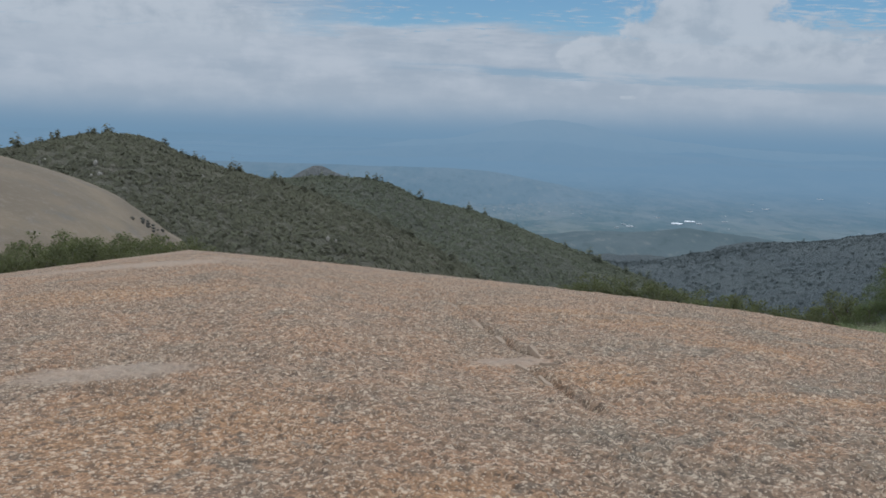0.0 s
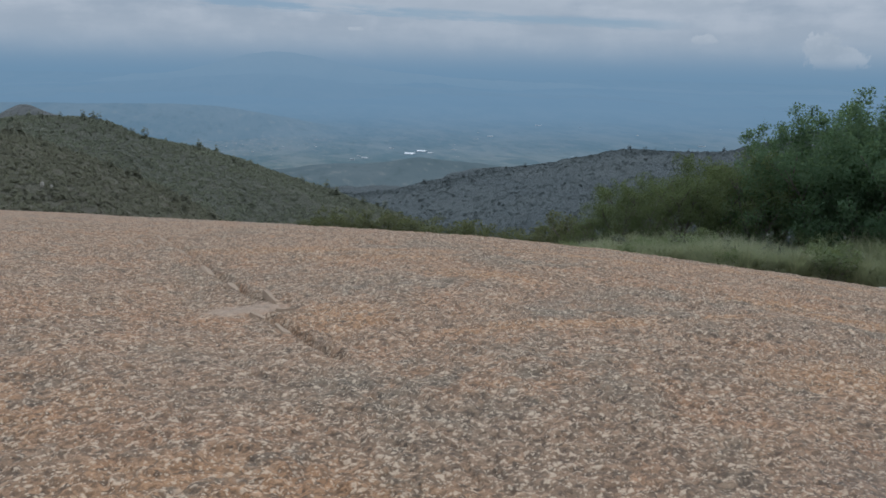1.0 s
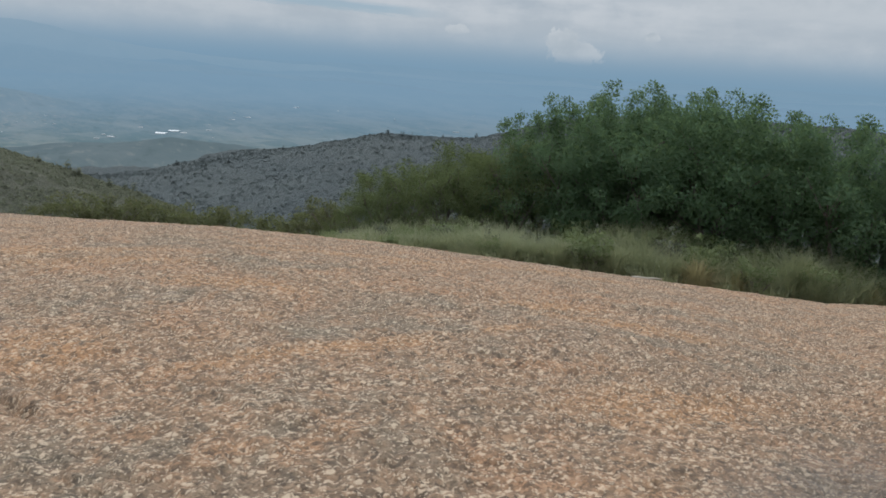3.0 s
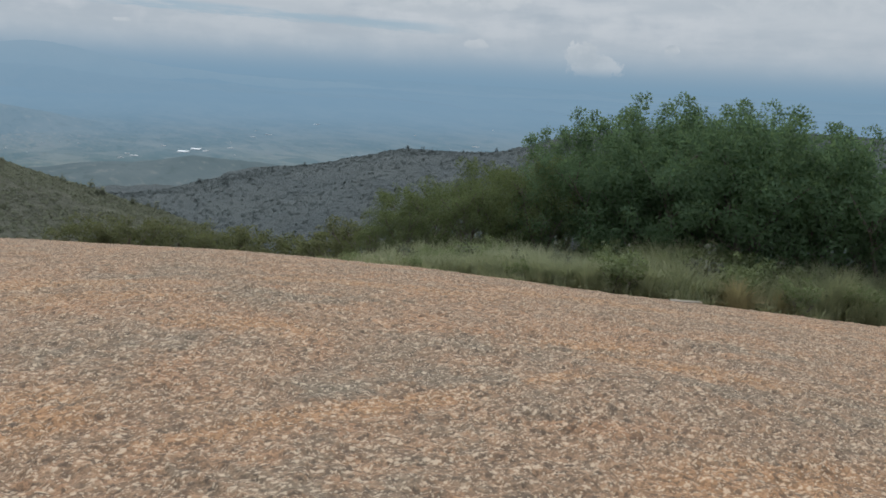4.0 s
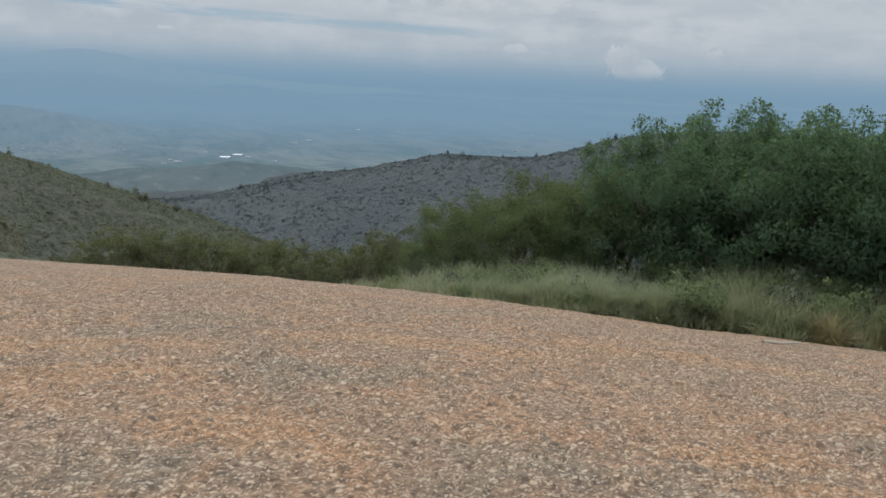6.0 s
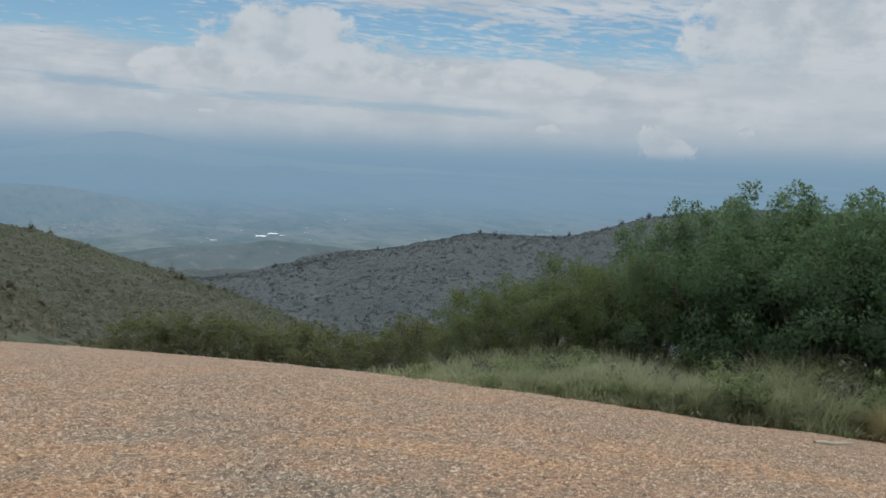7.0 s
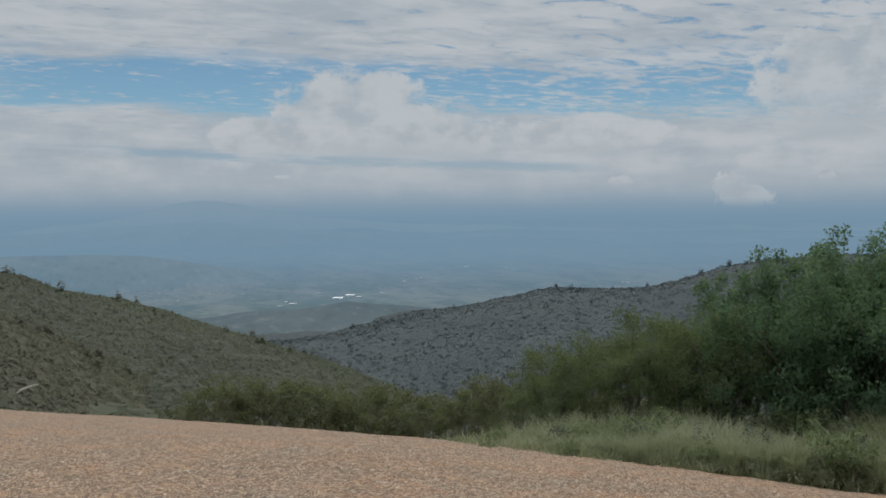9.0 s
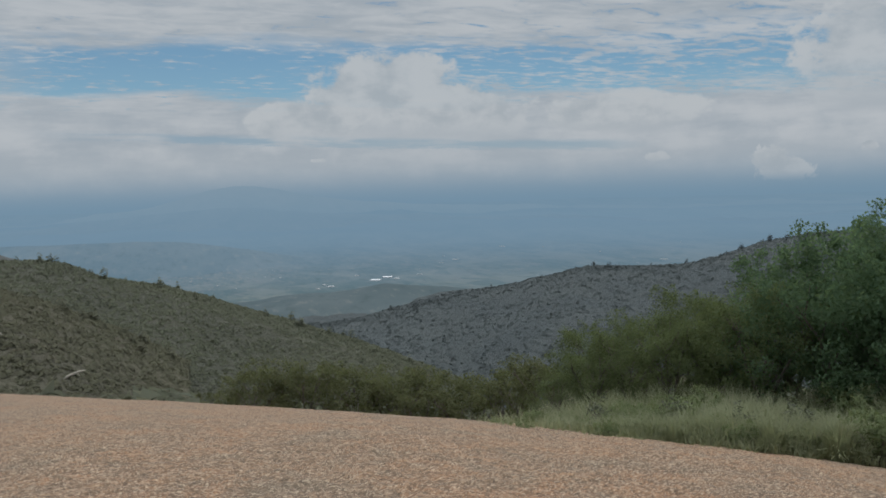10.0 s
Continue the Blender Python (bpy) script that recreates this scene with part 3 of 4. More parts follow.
for k, (x, y, length, width, thick, turn) in enumerate(((0.62, 16.9, 0.9, 0.18, 0.055, -76), (0.95, 14.4, 0.6, 0.14, 0.045, -78), (1.24, 12.4, 0.85, 0.15, 0.055, -77), (1.46, 11.1, 0.55, 0.13, 0.045, -75), (1.74, 10.2, 0.65, 0.12, 0.06, -82),
                                                        (1.58, 9.5, 0.36, 0.11, 0.035, -64), (1.72, 8.85, 0.5, 0.09, 0.035, -72), (0.32, 16.4, 0.6, 0.14, 0.045, -74), (1.82, 9.6, 0.26, 0.13, 0.035, 10), (-2.29, 8.92, 0.5, 0.06, 0.03, 20), (-4.0, 22.6, 0.6, 0.28, 0.05, 5))):
    rock_flake(x, y, length * 0.8, width * 0.75, thick, turn, 200 + k)

# ---- ground that reaches the horizon ----
EDGE_A, EDGE_B = 1.7814, 46.98     # the line x + A y = B where the grass begins


def beyond(x, y):
    return (x + EDGE_A * y - EDGE_B) / math.hypot(1, EDGE_A)


def ground(x, y):
    x, y = np.asarray(x, float), np.asarray(y, float)
    dx, dy = x - TOP[0], y - TOP[1]
    r, th = np.hypot(dx, dy), np.arctan2(dx, dy)
    k = np.minimum(1, 34 / np.maximum(r, 1e-6))
    slope = dome(TOP[0] + dx * k, TOP[1] + dy * k) - 0.45 - 0.23 * np.maximum(0, r - 34)
    e = beyond(x, y)
    fall = 0.17 - 0.11 * smoothstep(x, 10, 19)
    shelf = -1.97 - 0.105 * (np.clip(x, 4, 40) - 10) - fall * np.clip(e, 0, 14) - 0.3 * np.maximum(0, e - 14)
    shelf = np.where(e < 0.0, np.minimum(shelf, dome(x, y) - 0.25), shelf)
    w = smoothstep(np.degrees(th), 18, 27) * (1 - smoothstep(np.degrees(th), 80, 100))
    near = slope * (1 - w) + shelf * w + 0.10 * waves(x, y, 0.4, 21, 3) * smoothstep(r, 20, 30)
    far = np.interp(r, [0, 600, 1200, 1600, 2400, 3500, 4600, 4800], [-138, -145, -190, -203, -212, -180, -66, -40])
    m = smoothstep(r, 250, 600)
    return near * (1 - m) + (far + 6 * waves(x, y, 0.004, 22, 3)) * m


def build_ground():
    th = np.radians(np.concatenate([np.arange(-40, 70, 1.0), np.arange(70, 320, 4.0)]))
    r = 10 * np.exp(np.linspace(0, math.log(480), 150))
    rr, tt = np.meshgrid(r, th, indexing="ij")
    x, y = TOP[0] + rr * np.sin(tt), TOP[1] + rr * np.cos(tt)
    z = ground(x, y)
    z[rr < 16] -= 1.0
    v = np.stack([x, y, z], -1).reshape(-1, 3)
    ob = mesh_object("ground", v, grid_faces(len(r), len(th), True)[:, ::-1], M_SOIL)
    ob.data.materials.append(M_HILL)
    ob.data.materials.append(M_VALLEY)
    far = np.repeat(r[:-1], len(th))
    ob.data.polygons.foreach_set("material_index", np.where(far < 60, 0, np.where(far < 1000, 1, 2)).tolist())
    return tagged(ob, "brushy ground falling away to a hazy farmed valley", "ground", kind="structure")


build_ground()

# ---- hills ----
EYE = (2.0, 4.0, 2.1)


def hill(name, mat, label, away, depth, foot, profile, relief=0.02, seed=1, step=0.35, category="hill", bulge=1.4, drop=0.0):
    """A hill: a ridge that lies `away` metres off with the given height angles by bearing, falling to a foot in front and behind."""
    az = np.arange(profile[0][0], profile[-1][0] + 1e-6, step)
    el = np.interp(az, [p[0] for p in profile], [p[1] for p in profile])
    kernel = np.ones(3) / 3
    el = np.convolve(np.pad(el, 1, mode="edge"), kernel, mode="valid")
    u = np.linspace(-1, 1, 61)
    uu, aa = np.meshgrid(u, az, indexing="ij")
    rr = away + np.where(uu < 0, uu * depth, uu * depth * 0.8)
    top = EYE[2] + away * np.tan(np.radians(np.interp(aa, az, el)))
    x, y = EYE[0] + rr * np.sin(np.radians(aa)), EYE[1] + rr * np.cos(np.radians(aa))
    shape = 1 - np.abs(uu) ** bulge
    base = np.where(uu > 0, foot - drop, foot)
    z = base + (top - base) * shape
    rough = away * relief
    z = z + rough * waves(x, y, 3.0 / (away * 0.25), seed, 5, 0.55) * np.minimum(1, np.abs(uu) * 5) + rough * 0.12 * waves(x, y, 14.0 / (away * 0.25), seed + 5, 3)
    v = np.stack([x, y, z], -1).reshape(-1, 3)
    ob = mesh_object(name, v, grid_faces(len(u), len(az))[:, ::-1], mat)
    tagged(ob, label, category, kind="structure")
    return x, y, z


P_BARE = ((-59.78, -2.87), (-51.78, 0.13), (-43.78, 0.73), (-35.78, -0.27), (-30.78, -1.47), (-27.68, -2.22), (-24.68, -3.17), (-22.98, -3.87), (-21.68, -4.52), (-19.93, -5.87), (-18.78, -6.82), (-17.73, -7.52), (-17.43, -8.27), (-17.08, -10.47), (-16.68, -13.87))
P_LEFT = ((-60, -2.6), (-45, -2.2), (-32, -2.3), (-27.8, -1.8), (-26, -1.4), (-23, -0.72), (-20.8, -0.68), (-19.6, -0.9), (-17.5, -1.95), (-15.1, -2.7), (-12.7, -3.25), (-10, -4.0), (-6, -5.6), (-2, -7.5), (2, -10))
P_BACK = ((-20, -3.6), (-13, -3.25), (-11, -3.2), (-8.5, -3.05), (-6.6, -3.1), (-4.6, -3.45), (-3, -4.3), (0.6, -5.0), (2.9, -5.75), (5.2, -6.6), (8.8, -7.85), (11.5, -8.8), (16, -10.8), (20, -12.5))
P_RIGHT = ((-4, -10), (4, -8.8), (8.8, -8.0), (12.5, -7.85), (16, -7.15), (19.6, -6.3), (23.3, -5.57), (26.5, -4.88), (30.5, -4.8), (32.7, -4.82), (35.5, -4.15), (37.5, -3.42), (39.6, -3.0), (44, -2.6), (52, -2.4), (60, -2.6), (75, -4))
P_SPUR = ((0, -7.6), (4, -6.8), (6.5, -6.5), (10.8, -6.08), (14.2, -5.55), (18, -5.9), (23, -6.6), (30, -7.5))
P_LOW = ((-30, -2.0), (-14, -2.2), (-5.7, -2.3), (-1, -2.3), (1.7, -2.42), (5.8, -3.1), (9, -3.7), (12, -4.2))
P_FAR = ((-40, -2.0), (-14, -1.6), (-9, -1.3), (-4, -0.9), (-1, -0.45), (1.2, 0.0), (2.4, 0.4), (3.6, 0.75), (4.8, 0.9), (6.2, 0.86), (7.4, 0.7), (8.6, 0.42), (10, 0.12), (12.5, -0.2), (16, -0.5), (23, -0.8), (28, -1.3), (33, -1.65), (37, -1.45), (41, -1.3), (46, -1.5), (60, -1.0), (70, -1.4))

bare = hill("bare_hill", M_PALE, "smooth bare grey granite hill above scrub", 150, 75, -26, P_BARE, 0.006, 31, 0.3, bulge=2.0, drop=30.0)
left = hill("wooded_hill", M_HILL_NEAR, "dark green wooded hill with scattered trees along its crest", 330, 190, -75, P_LEFT, 0.012, 32, 0.25, bulge=1.6, drop=50.0)
back = hill("wooded_ridge", M_HILL, "long dark wooded ridge sloping down into the valley", 520, 330, -135, P_BACK, 0.012, 33, 0.25, bulge=1.5, drop=70.0)
right = hill("wooded_ridge", M_HILL_HAZED, "hazy grey green wooded ridge rising across the valley", 900, 520, -190, P_RIGHT, 0.014, 34, 0.25, bulge=1.5)
hill("rocky_peak", M_PEAK, "small pointed bare rocky peak behind the ridge", 760, 60, -60, ((-13, -5.5), (-11.2, -3.3), (-10.3, -2.75), (-9.5, -2.36), (-8.9, -2.4), (-8.1, -2.8), (-6.8, -3.2), (-5, -5)), 0.003, 35, 0.15, bulge=1.2)
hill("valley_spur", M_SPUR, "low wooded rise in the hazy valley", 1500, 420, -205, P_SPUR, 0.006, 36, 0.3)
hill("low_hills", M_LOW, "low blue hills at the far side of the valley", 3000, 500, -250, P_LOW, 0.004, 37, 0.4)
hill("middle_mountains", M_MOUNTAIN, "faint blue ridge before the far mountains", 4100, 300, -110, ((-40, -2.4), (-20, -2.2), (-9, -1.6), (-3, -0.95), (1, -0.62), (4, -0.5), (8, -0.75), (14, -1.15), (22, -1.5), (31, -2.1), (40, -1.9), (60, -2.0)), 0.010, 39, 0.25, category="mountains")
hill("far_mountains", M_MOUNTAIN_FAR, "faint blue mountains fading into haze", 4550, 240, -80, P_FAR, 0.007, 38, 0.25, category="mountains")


def clumps(name, places, sizes, mat, label, seed, tall=1.2, per=11):
    """Many small crowns in one mesh, each a tuft of loose leafy sprays."""
    r = np.random.default_rng(seed)
    n = len(places) * per
    c, sz = np.repeat(places, per, 0), np.repeat(sizes, per)
    d = r.normal(0, 1, (n, 3))
    d /= np.linalg.norm(d, axis=1, keepdims=True)
    d[:, 2] = np.abs(d[:, 2]) * tall
    p = c + d * (sz * r.uniform(0.35, 1.0, n))[:, None]
    face = d * np.array([0.8, 0.8, 0.6]) + r.normal(0, 0.35, (n, 3)) + np.array([0, 0, 0.45])
    face /= np.linalg.norm(face, axis=1, keepdims=True)
    a = np.cross(face, r.normal(0, 1, (n, 3)))
    a /= np.linalg.norm(a, axis=1, keepdims=True)
    b = np.cross(face, a)
    a *= (0.46 * sz * r.uniform(0.6, 1.2, n))[:, None]
    b *= (0.40 * sz * r.uniform(0.6, 1.2, n))[:, None]
    v = np.stack([p - a - b * 0.6, p + a - b * 0.5, p + b], 1).reshape(-1, 3)
    ob = mesh_object(name, v, np.arange(n * 3).reshape(-1, 3), mat, smooth=True)
    # sprays take the light as the crown that they belong to does
    soft = face * 0.3 + d * 0.3 + np.array([0, 0, 0.8])
    soft /= np.linalg.norm(soft, axis=1, keepdims=True)
    ob.data.normals_split_custom_set_from_vertices(np.repeat(soft, 3, 0).tolist())
    return tagged(ob, label, "woods", kind="stuff")


def strew(surface, count, seed, crest=0.25):
    """Random places on a hill's near face, denser near its crest."""
    r = np.random.default_rng(seed)
    x, y, z = surface
    rows, cols = x.shape
    u = np.where(r.random(count) < crest, rows * 0.49 + r.normal(0, 1.0, count), r.uniform(2, rows * 0.55, count))
    w = r.uniform(0, cols - 1.01, count)
    i, j = np.clip(u, 0, rows - 2).astype(int), w.astype(int)
    f, g = np.clip(u, 0, rows - 2) - i, w - j
    def at(a):
        return (a[i, j] * (1 - f) + a[i + 1, j] * f) * (1 - g) + (a[i, j + 1] * (1 - f) + a[i + 1, j + 1] * f) * g
    return np.stack([at(x), at(y), at(z)], -1)


for surface, count, low, high, mat, label, seed in (
        (left, 34000, 0.7, 1.9, M_WOODS_NEAR, "dense dark green scrub and small trees covering the hill", 41),
        (back, 27000, 0.8, 2.2, M_WOODS, "dense dark scrub and trees covering the ridge", 42),
        (right, 21000, 1.1, 3.0, M_WOODS_HAZED, "hazy scrub and trees covering the far ridge", 43)):
    r = np.random.default_rng(seed)
    clumps("hill_woods", strew(surface, count, seed), low + (high - low) * r.random(count) ** 2.0, mat, label, seed + 10, 0.35)


for surface, count, low, high, mat, label, seed in (
        (left, 120, 1.0, 2.2, M_WOODS_NEAR, "scattered small upright trees along the crest of the hill", 46),
        (back, 60, 1.0, 2.6, M_WOODS, "scattered small upright trees along the crest of the ridge", 47),
        (right, 110, 1.2, 3.0, M_WOODS_HAZED, "scattered small trees along the crest of the far ridge", 48)):
    r = np.random.default_rng(seed)
    clumps("crest_woods", strew(surface, count, seed, 1.0), low + (high - low) * r.random(count) ** 2.0, mat, label, seed + 10, 2.6, 40)


def slope_scrub():
    r = np.random.default_rng(51)
    count = 7500
    rr, th = np.sqrt(r.uniform(40 ** 2, 230 ** 2, count)), np.radians(r.uniform(-30, 36, count))
    x, y = TOP[0] + rr * np.sin(th), TOP[1] + rr * np.cos(th)
    clumps("slope_scrub", np.stack([x, y, ground(x, y)], -1), 0.5 + 1.1 * r.random(count) ** 2, M_WOODS, "low scrub covering the slope below the rock", 52, 0.9)
    count = 6000
    rr, th = r.uniform(190, 560, count), np.radians(r.uniform(-6, 32, count))
    x, y = TOP[0] + rr * np.sin(th), TOP[1] + rr * np.cos(th)
    clumps("slope_scrub", np.stack([x, y, ground(x, y)], -1), 0.9 + 1.6 * r.random(count) ** 2, M_WOODS, "scrub and small trees in the valley head below the rock", 53, 0.9)


slope_scrub()


def on_hill(surface, az, el):
    """The place on a hill's near face in a given direction from the dome."""
    x, y, z = (a[:31] for a in surface)
    dx, dy, dz = x - EYE[0], y - EYE[1], z - EYE[2]
    miss = (np.degrees(np.arctan2(dx, dy)) - az) ** 2 + (np.degrees(np.arctan2(dz, np.hypot(dx, dy))) - el) ** 2
    i = np.unravel_index(np.argmin(miss), miss.shape)
    return float(x[i]), float(y[i]), float(z[i])


def outcrop(name, label, category, group, surface, az, el, wide, high, mat, seed):
    """An uneven boulder set into a slope."""
    x, y, z = on_hill(surface, az, el)
    r = random.Random(seed)
    bm = bmesh.new()
    bmesh.ops.create_icosphere(bm, subdivisions=2, radius=0.5)
    for v in bm.verts:
        v.co *= r.uniform(0.8, 1.12)
        v.co.x *= wide
        v.co.y *= wide * 0.7
        v.co.z *= high
    me = bpy.data.meshes.new(name)
    bm.to_mesh(me)
    bm.free()
    me.materials.append(mat)
    ob = tagged(new(name, me), label, category, group)
    ob.matrix_basis = pose(x, y, z + high * 0.25, 0, r.uniform(-12, 12), -az + r.uniform(-30, 30))


for k, (az, el, wide, high) in enumerate(((-8.75, -7.5, 1.3, 1.9), (-8.45, -7.55, 1.0, 1.7), (-16.5, -3.25, 1.1, 1.2), (-14.2, -4.8, 1.0, 0.9), (-12.2, -5.5, 0.9, 0.8), (-22.75, -2.6, 1.3, 2.0), (-22.5, -2.9, 1.6, 1.4), (-22.2, -2.8, 0.9, 1.6),
                                          (-22.95, -2.95, 0.9, 1.0), (-25.6, -2.35, 0.7, 1.4), (-25.7, -2.6, 0.6, 1.2), (-17.3, -6.2, 0.9, 0.8))):
    outcrop("pale_boulder", "pale granite boulder standing out of the dark scrub", "rock", "boulders on the hill", left, az, el, wide, high, M_BOULDER, 300 + k)
r = random.Random(8)
for k in range(30):
    f = r.random()
    outcrop("dark_boulder", "dark lichened boulder on the bare granite flank", "rock", "boulders on the granite flank", bare, -20.9 + 2.8 * f + r.uniform(-0.35, 0.1), -5.55 - 1.9 * f - 0.9 * r.random() ** 1.5, r.uniform(0.4, 1.0), r.uniform(0.3, 0.7), M_DARK, 340 + k)


# ---- trees and shrubs ----
def tube(bm, points, radii, sides=6):
    rings = []
    for k, (p, rad) in enumerate(zip(points, radii)):
        q = points[min(k + 1, len(points) - 1)] - points[max(k - 1, 0)]
        t = q.to_track_quat("Z", "Y").to_matrix()
        rings.append([bm.verts.new(p + t @ Vector((math.cos(2 * math.pi * s / sides) * rad, math.sin(2 * math.pi * s / sides) * rad, 0))) for s in range(sides)])
    for a, b in zip(rings[:-1], rings[1:]):
        for s in range(sides):
            bm.faces.new((a[s], a[(s + 1) % sides], b[(s + 1) % sides], b[s]))
    bm.faces.new(rings[-1])


def leaf_mesh(name, centres, radii, per, size, mat, parent, seed, flat=0.8):
    """Pointed leaves, folded along the rib, thrown round many centres."""
    r = np.random.default_rng(seed)
    counts = np.clip(per * (radii / np.mean(radii)) ** 2, 0.45 * per, 3 * per).astype(int)
    c, rad = np.repeat(centres, counts, 0), np.repeat(radii, counts)
    n = len(c)
    d = r.normal(0, 1, (n, 3))
    d /= np.linalg.norm(d, axis=1, keepdims=True)
    p = c + d * (rad * r.random(n) ** 0.5 * r.choice([1.0, 1.0, 1.0, 1.15], n))[:, None] * np.array([1, 1, flat])
    axis = d * 0.7 + r.normal(0, 0.6, (n, 3)) + np.array([0, 0, 0.25])
    axis /= np.linalg.norm(axis, axis=1, keepdims=True)
    side = np.cross(axis, r.normal(0, 1, (n, 3)))
    side /= np.linalg.norm(side, axis=1, keepdims=True)
    up = np.cross(axis, side)
    crown = p - np.mean(centres, axis=0) * np.array([1, 1, 0.6])
    crown /= np.linalg.norm(crown, axis=1, keepdims=True)
    nor = d * np.array([1, 1, 0.8]) * 0.4 + crown * 0.5 + up * np.sign(np.sum(up * d, axis=1, keepdims=True)) * 0.15 + np.array([0, 0, 0.4])
    nor /= np.linalg.norm(nor, axis=1, keepdims=True)
    side *= -np.where(np.sum(up * nor, axis=1, keepdims=True) < 0, -1.0, 1.0)
    up = -np.cross(axis, side)
    ln, wd = size * r.uniform(0.7, 1.35, n), size * r.uniform(0.28, 0.5, n)
    tip, mid = p + axis * ln[:, None], p + axis * (ln * 0.45)[:, None]
    a = mid + side * wd[:, None] + up * (0.25 * wd)[:, None]
    b = mid - side * wd[:, None] + up * (0.25 * wd)[:, None]
    v = np.stack([p, a, tip, b], 1).reshape(-1, 3)
    k = np.arange(n)[:, None] * 4
    f = np.concatenate([k + np.array([0, 1, 2]), k + np.array([0, 2, 3])], 0)
    ob = mesh_object(name, v, f, mat, smooth=True, parent=parent)
    # a leaf takes the light much as its whole spray does
    ob.data.normals_split_custom_set_from_vertices(np.repeat(nor, 4, 0).tolist())
    return ob


def tree(name, label, height, spread, seed, mat, leaf=0.056, clump_count=85, per=145, stems=4, group="trees behind the grass", category="tree", crown_low=0.12, knobs=5):
    """A many-stemmed tree or shrub: tapered stems with limbs, and a crown of leaf clumps with gaps."""
    r = random.Random(seed)
    root = tagged(new(name), label, category, group)
    bm = bmesh.new()
    tips = []
    for s in range(stems):
        a = 2 * math.pi * (s + r.random() * 0.7) / stems
        lean = spread * r.uniform(0.25, 0.75)
        h = height * r.uniform(0.55, 0.78)
        pts = []
        for k in range(7):
            f = k / 6
            pts.append(Vector((math.cos(a) * lean * f ** 1.3 + r.uniform(-1, 1) * 0.06 * height * f * 0.5, math.sin(a) * lean * f ** 1.3 + r.uniform(-1, 1) * 0.06 * height * f * 0.5, h * f - 0.08)))
        base = 0.022 * height * r.uniform(0.7, 1.1)
        tube(bm, pts, [base * (1 - 0.85 * k / 6) for k in range(7)])
        tips.append(pts[-1])
        for b in range(5):
            k = r.randint(2, 5)
            q = pts[k]
            out = Vector((math.cos(a + r.uniform(-1.6, 1.6)), math.sin(a + r.uniform(-1.6, 1.6)), r.uniform(0.3, 1.0))).normalized()
            ln = height * r.uniform(0.12, 0.26)
            limb = [q, q + out * ln * 0.5 + Vector((0, 0, 0.02 * height)), q + out * ln + Vector((0, 0, 0.06 * height))]
            tube(bm, limb, [base * 0.45, base * 0.3, base * 0.1], 5)
            tips.append(limb[-1])
    part("trunk", bm, M_BARK, root)
    centres, radii = [], []
    for t in tips:
        centres.append(t)
        radii.append(height * r.uniform(0.07, 0.12))
    while len(centres) < clump_count:
        a, f = r.uniform(0, 2 * math.pi), r.random()
        z = height * (crown_low + (0.82 - crown_low) * f)
        wide = spread * (0.55 + 0.6 * math.sin(math.pi * min(1, 0.15 + 0.75 * f))) * r.uniform(0.55, 1.0)
        centres.append(Vector((math.cos(a) * wide, math.sin(a) * wide, z)))
        radii.append(height * r.uniform(0.06, 0.12))
    # knobby sprigs stand out at the top
    for k in range(knobs):
        a, out, top = r.uniform(0, 2 * math.pi), spread * 0.8 * math.sqrt(r.random()), height * r.uniform(0.90, 1.0)
        for q in range(6):
            f = q / 5
            away = height * 0.05 * math.sin(math.pi * (0.25 + 0.6 * f))
            b = r.uniform(0, 2 * math.pi)
            centres.append(Vector((math.cos(a) * out + math.cos(b) * away, math.sin(a) * out + math.sin(b) * away, top - 0.15 * height * f)))
            radii.append(height * (0.040 + 0.014 * f) * r.uniform(0.8, 1.2))
    c, rad = np.array([c[:] for c in centres]), np.array(radii)
    c[:, 2] *= height / (c[:, 2] + 0.8 * rad).max()
    leaf_mesh("crown", c, rad, per, leaf, mat, root, seed)
    return root


def stand(ob, x, y, scale=1.0, turn=0.0, sink=0.05, tall=1.0):
    own = ob.scale      # copies take over the scale of the first
    return Matrix.LocRotScale((x, y, float(ground(x, y)) - sink), Euler((0, 0, turn)), (scale / own.x, scale / own.y, scale * tall / own.z))


def polar(az, r):
    return TOP[0] + r * math.sin(radians(az)), TOP[1] + r * math.cos(radians(az))


T_A = tree("tree", "dense dark green broadleaf tree with branches to the ground", 4.0, 1.7, 101, M_LEAF, crown_low=0.2)
T_B = tree("tree", "dark green bushy tree with sprigs standing out on top", 4.0, 1.5, 102, M_LEAF, clump_count=75, knobs=4, crown_low=0.2)
T_C = tree("tree", "broad dark green tree with open crown", 4.0, 2.0, 103, M_LEAF, clump_count=95, crown_low=0.2)
T_D = tree("tree", "yellowish green bushy tree beside the grass", 4.0, 1.9, 104, M_LEAF_WARM, clump_count=115, per=120, crown_low=0.03, knobs=2)
kinds = {"a": T_A, "b": T_B, "c": T_C, "d": T_D}
placed = set()
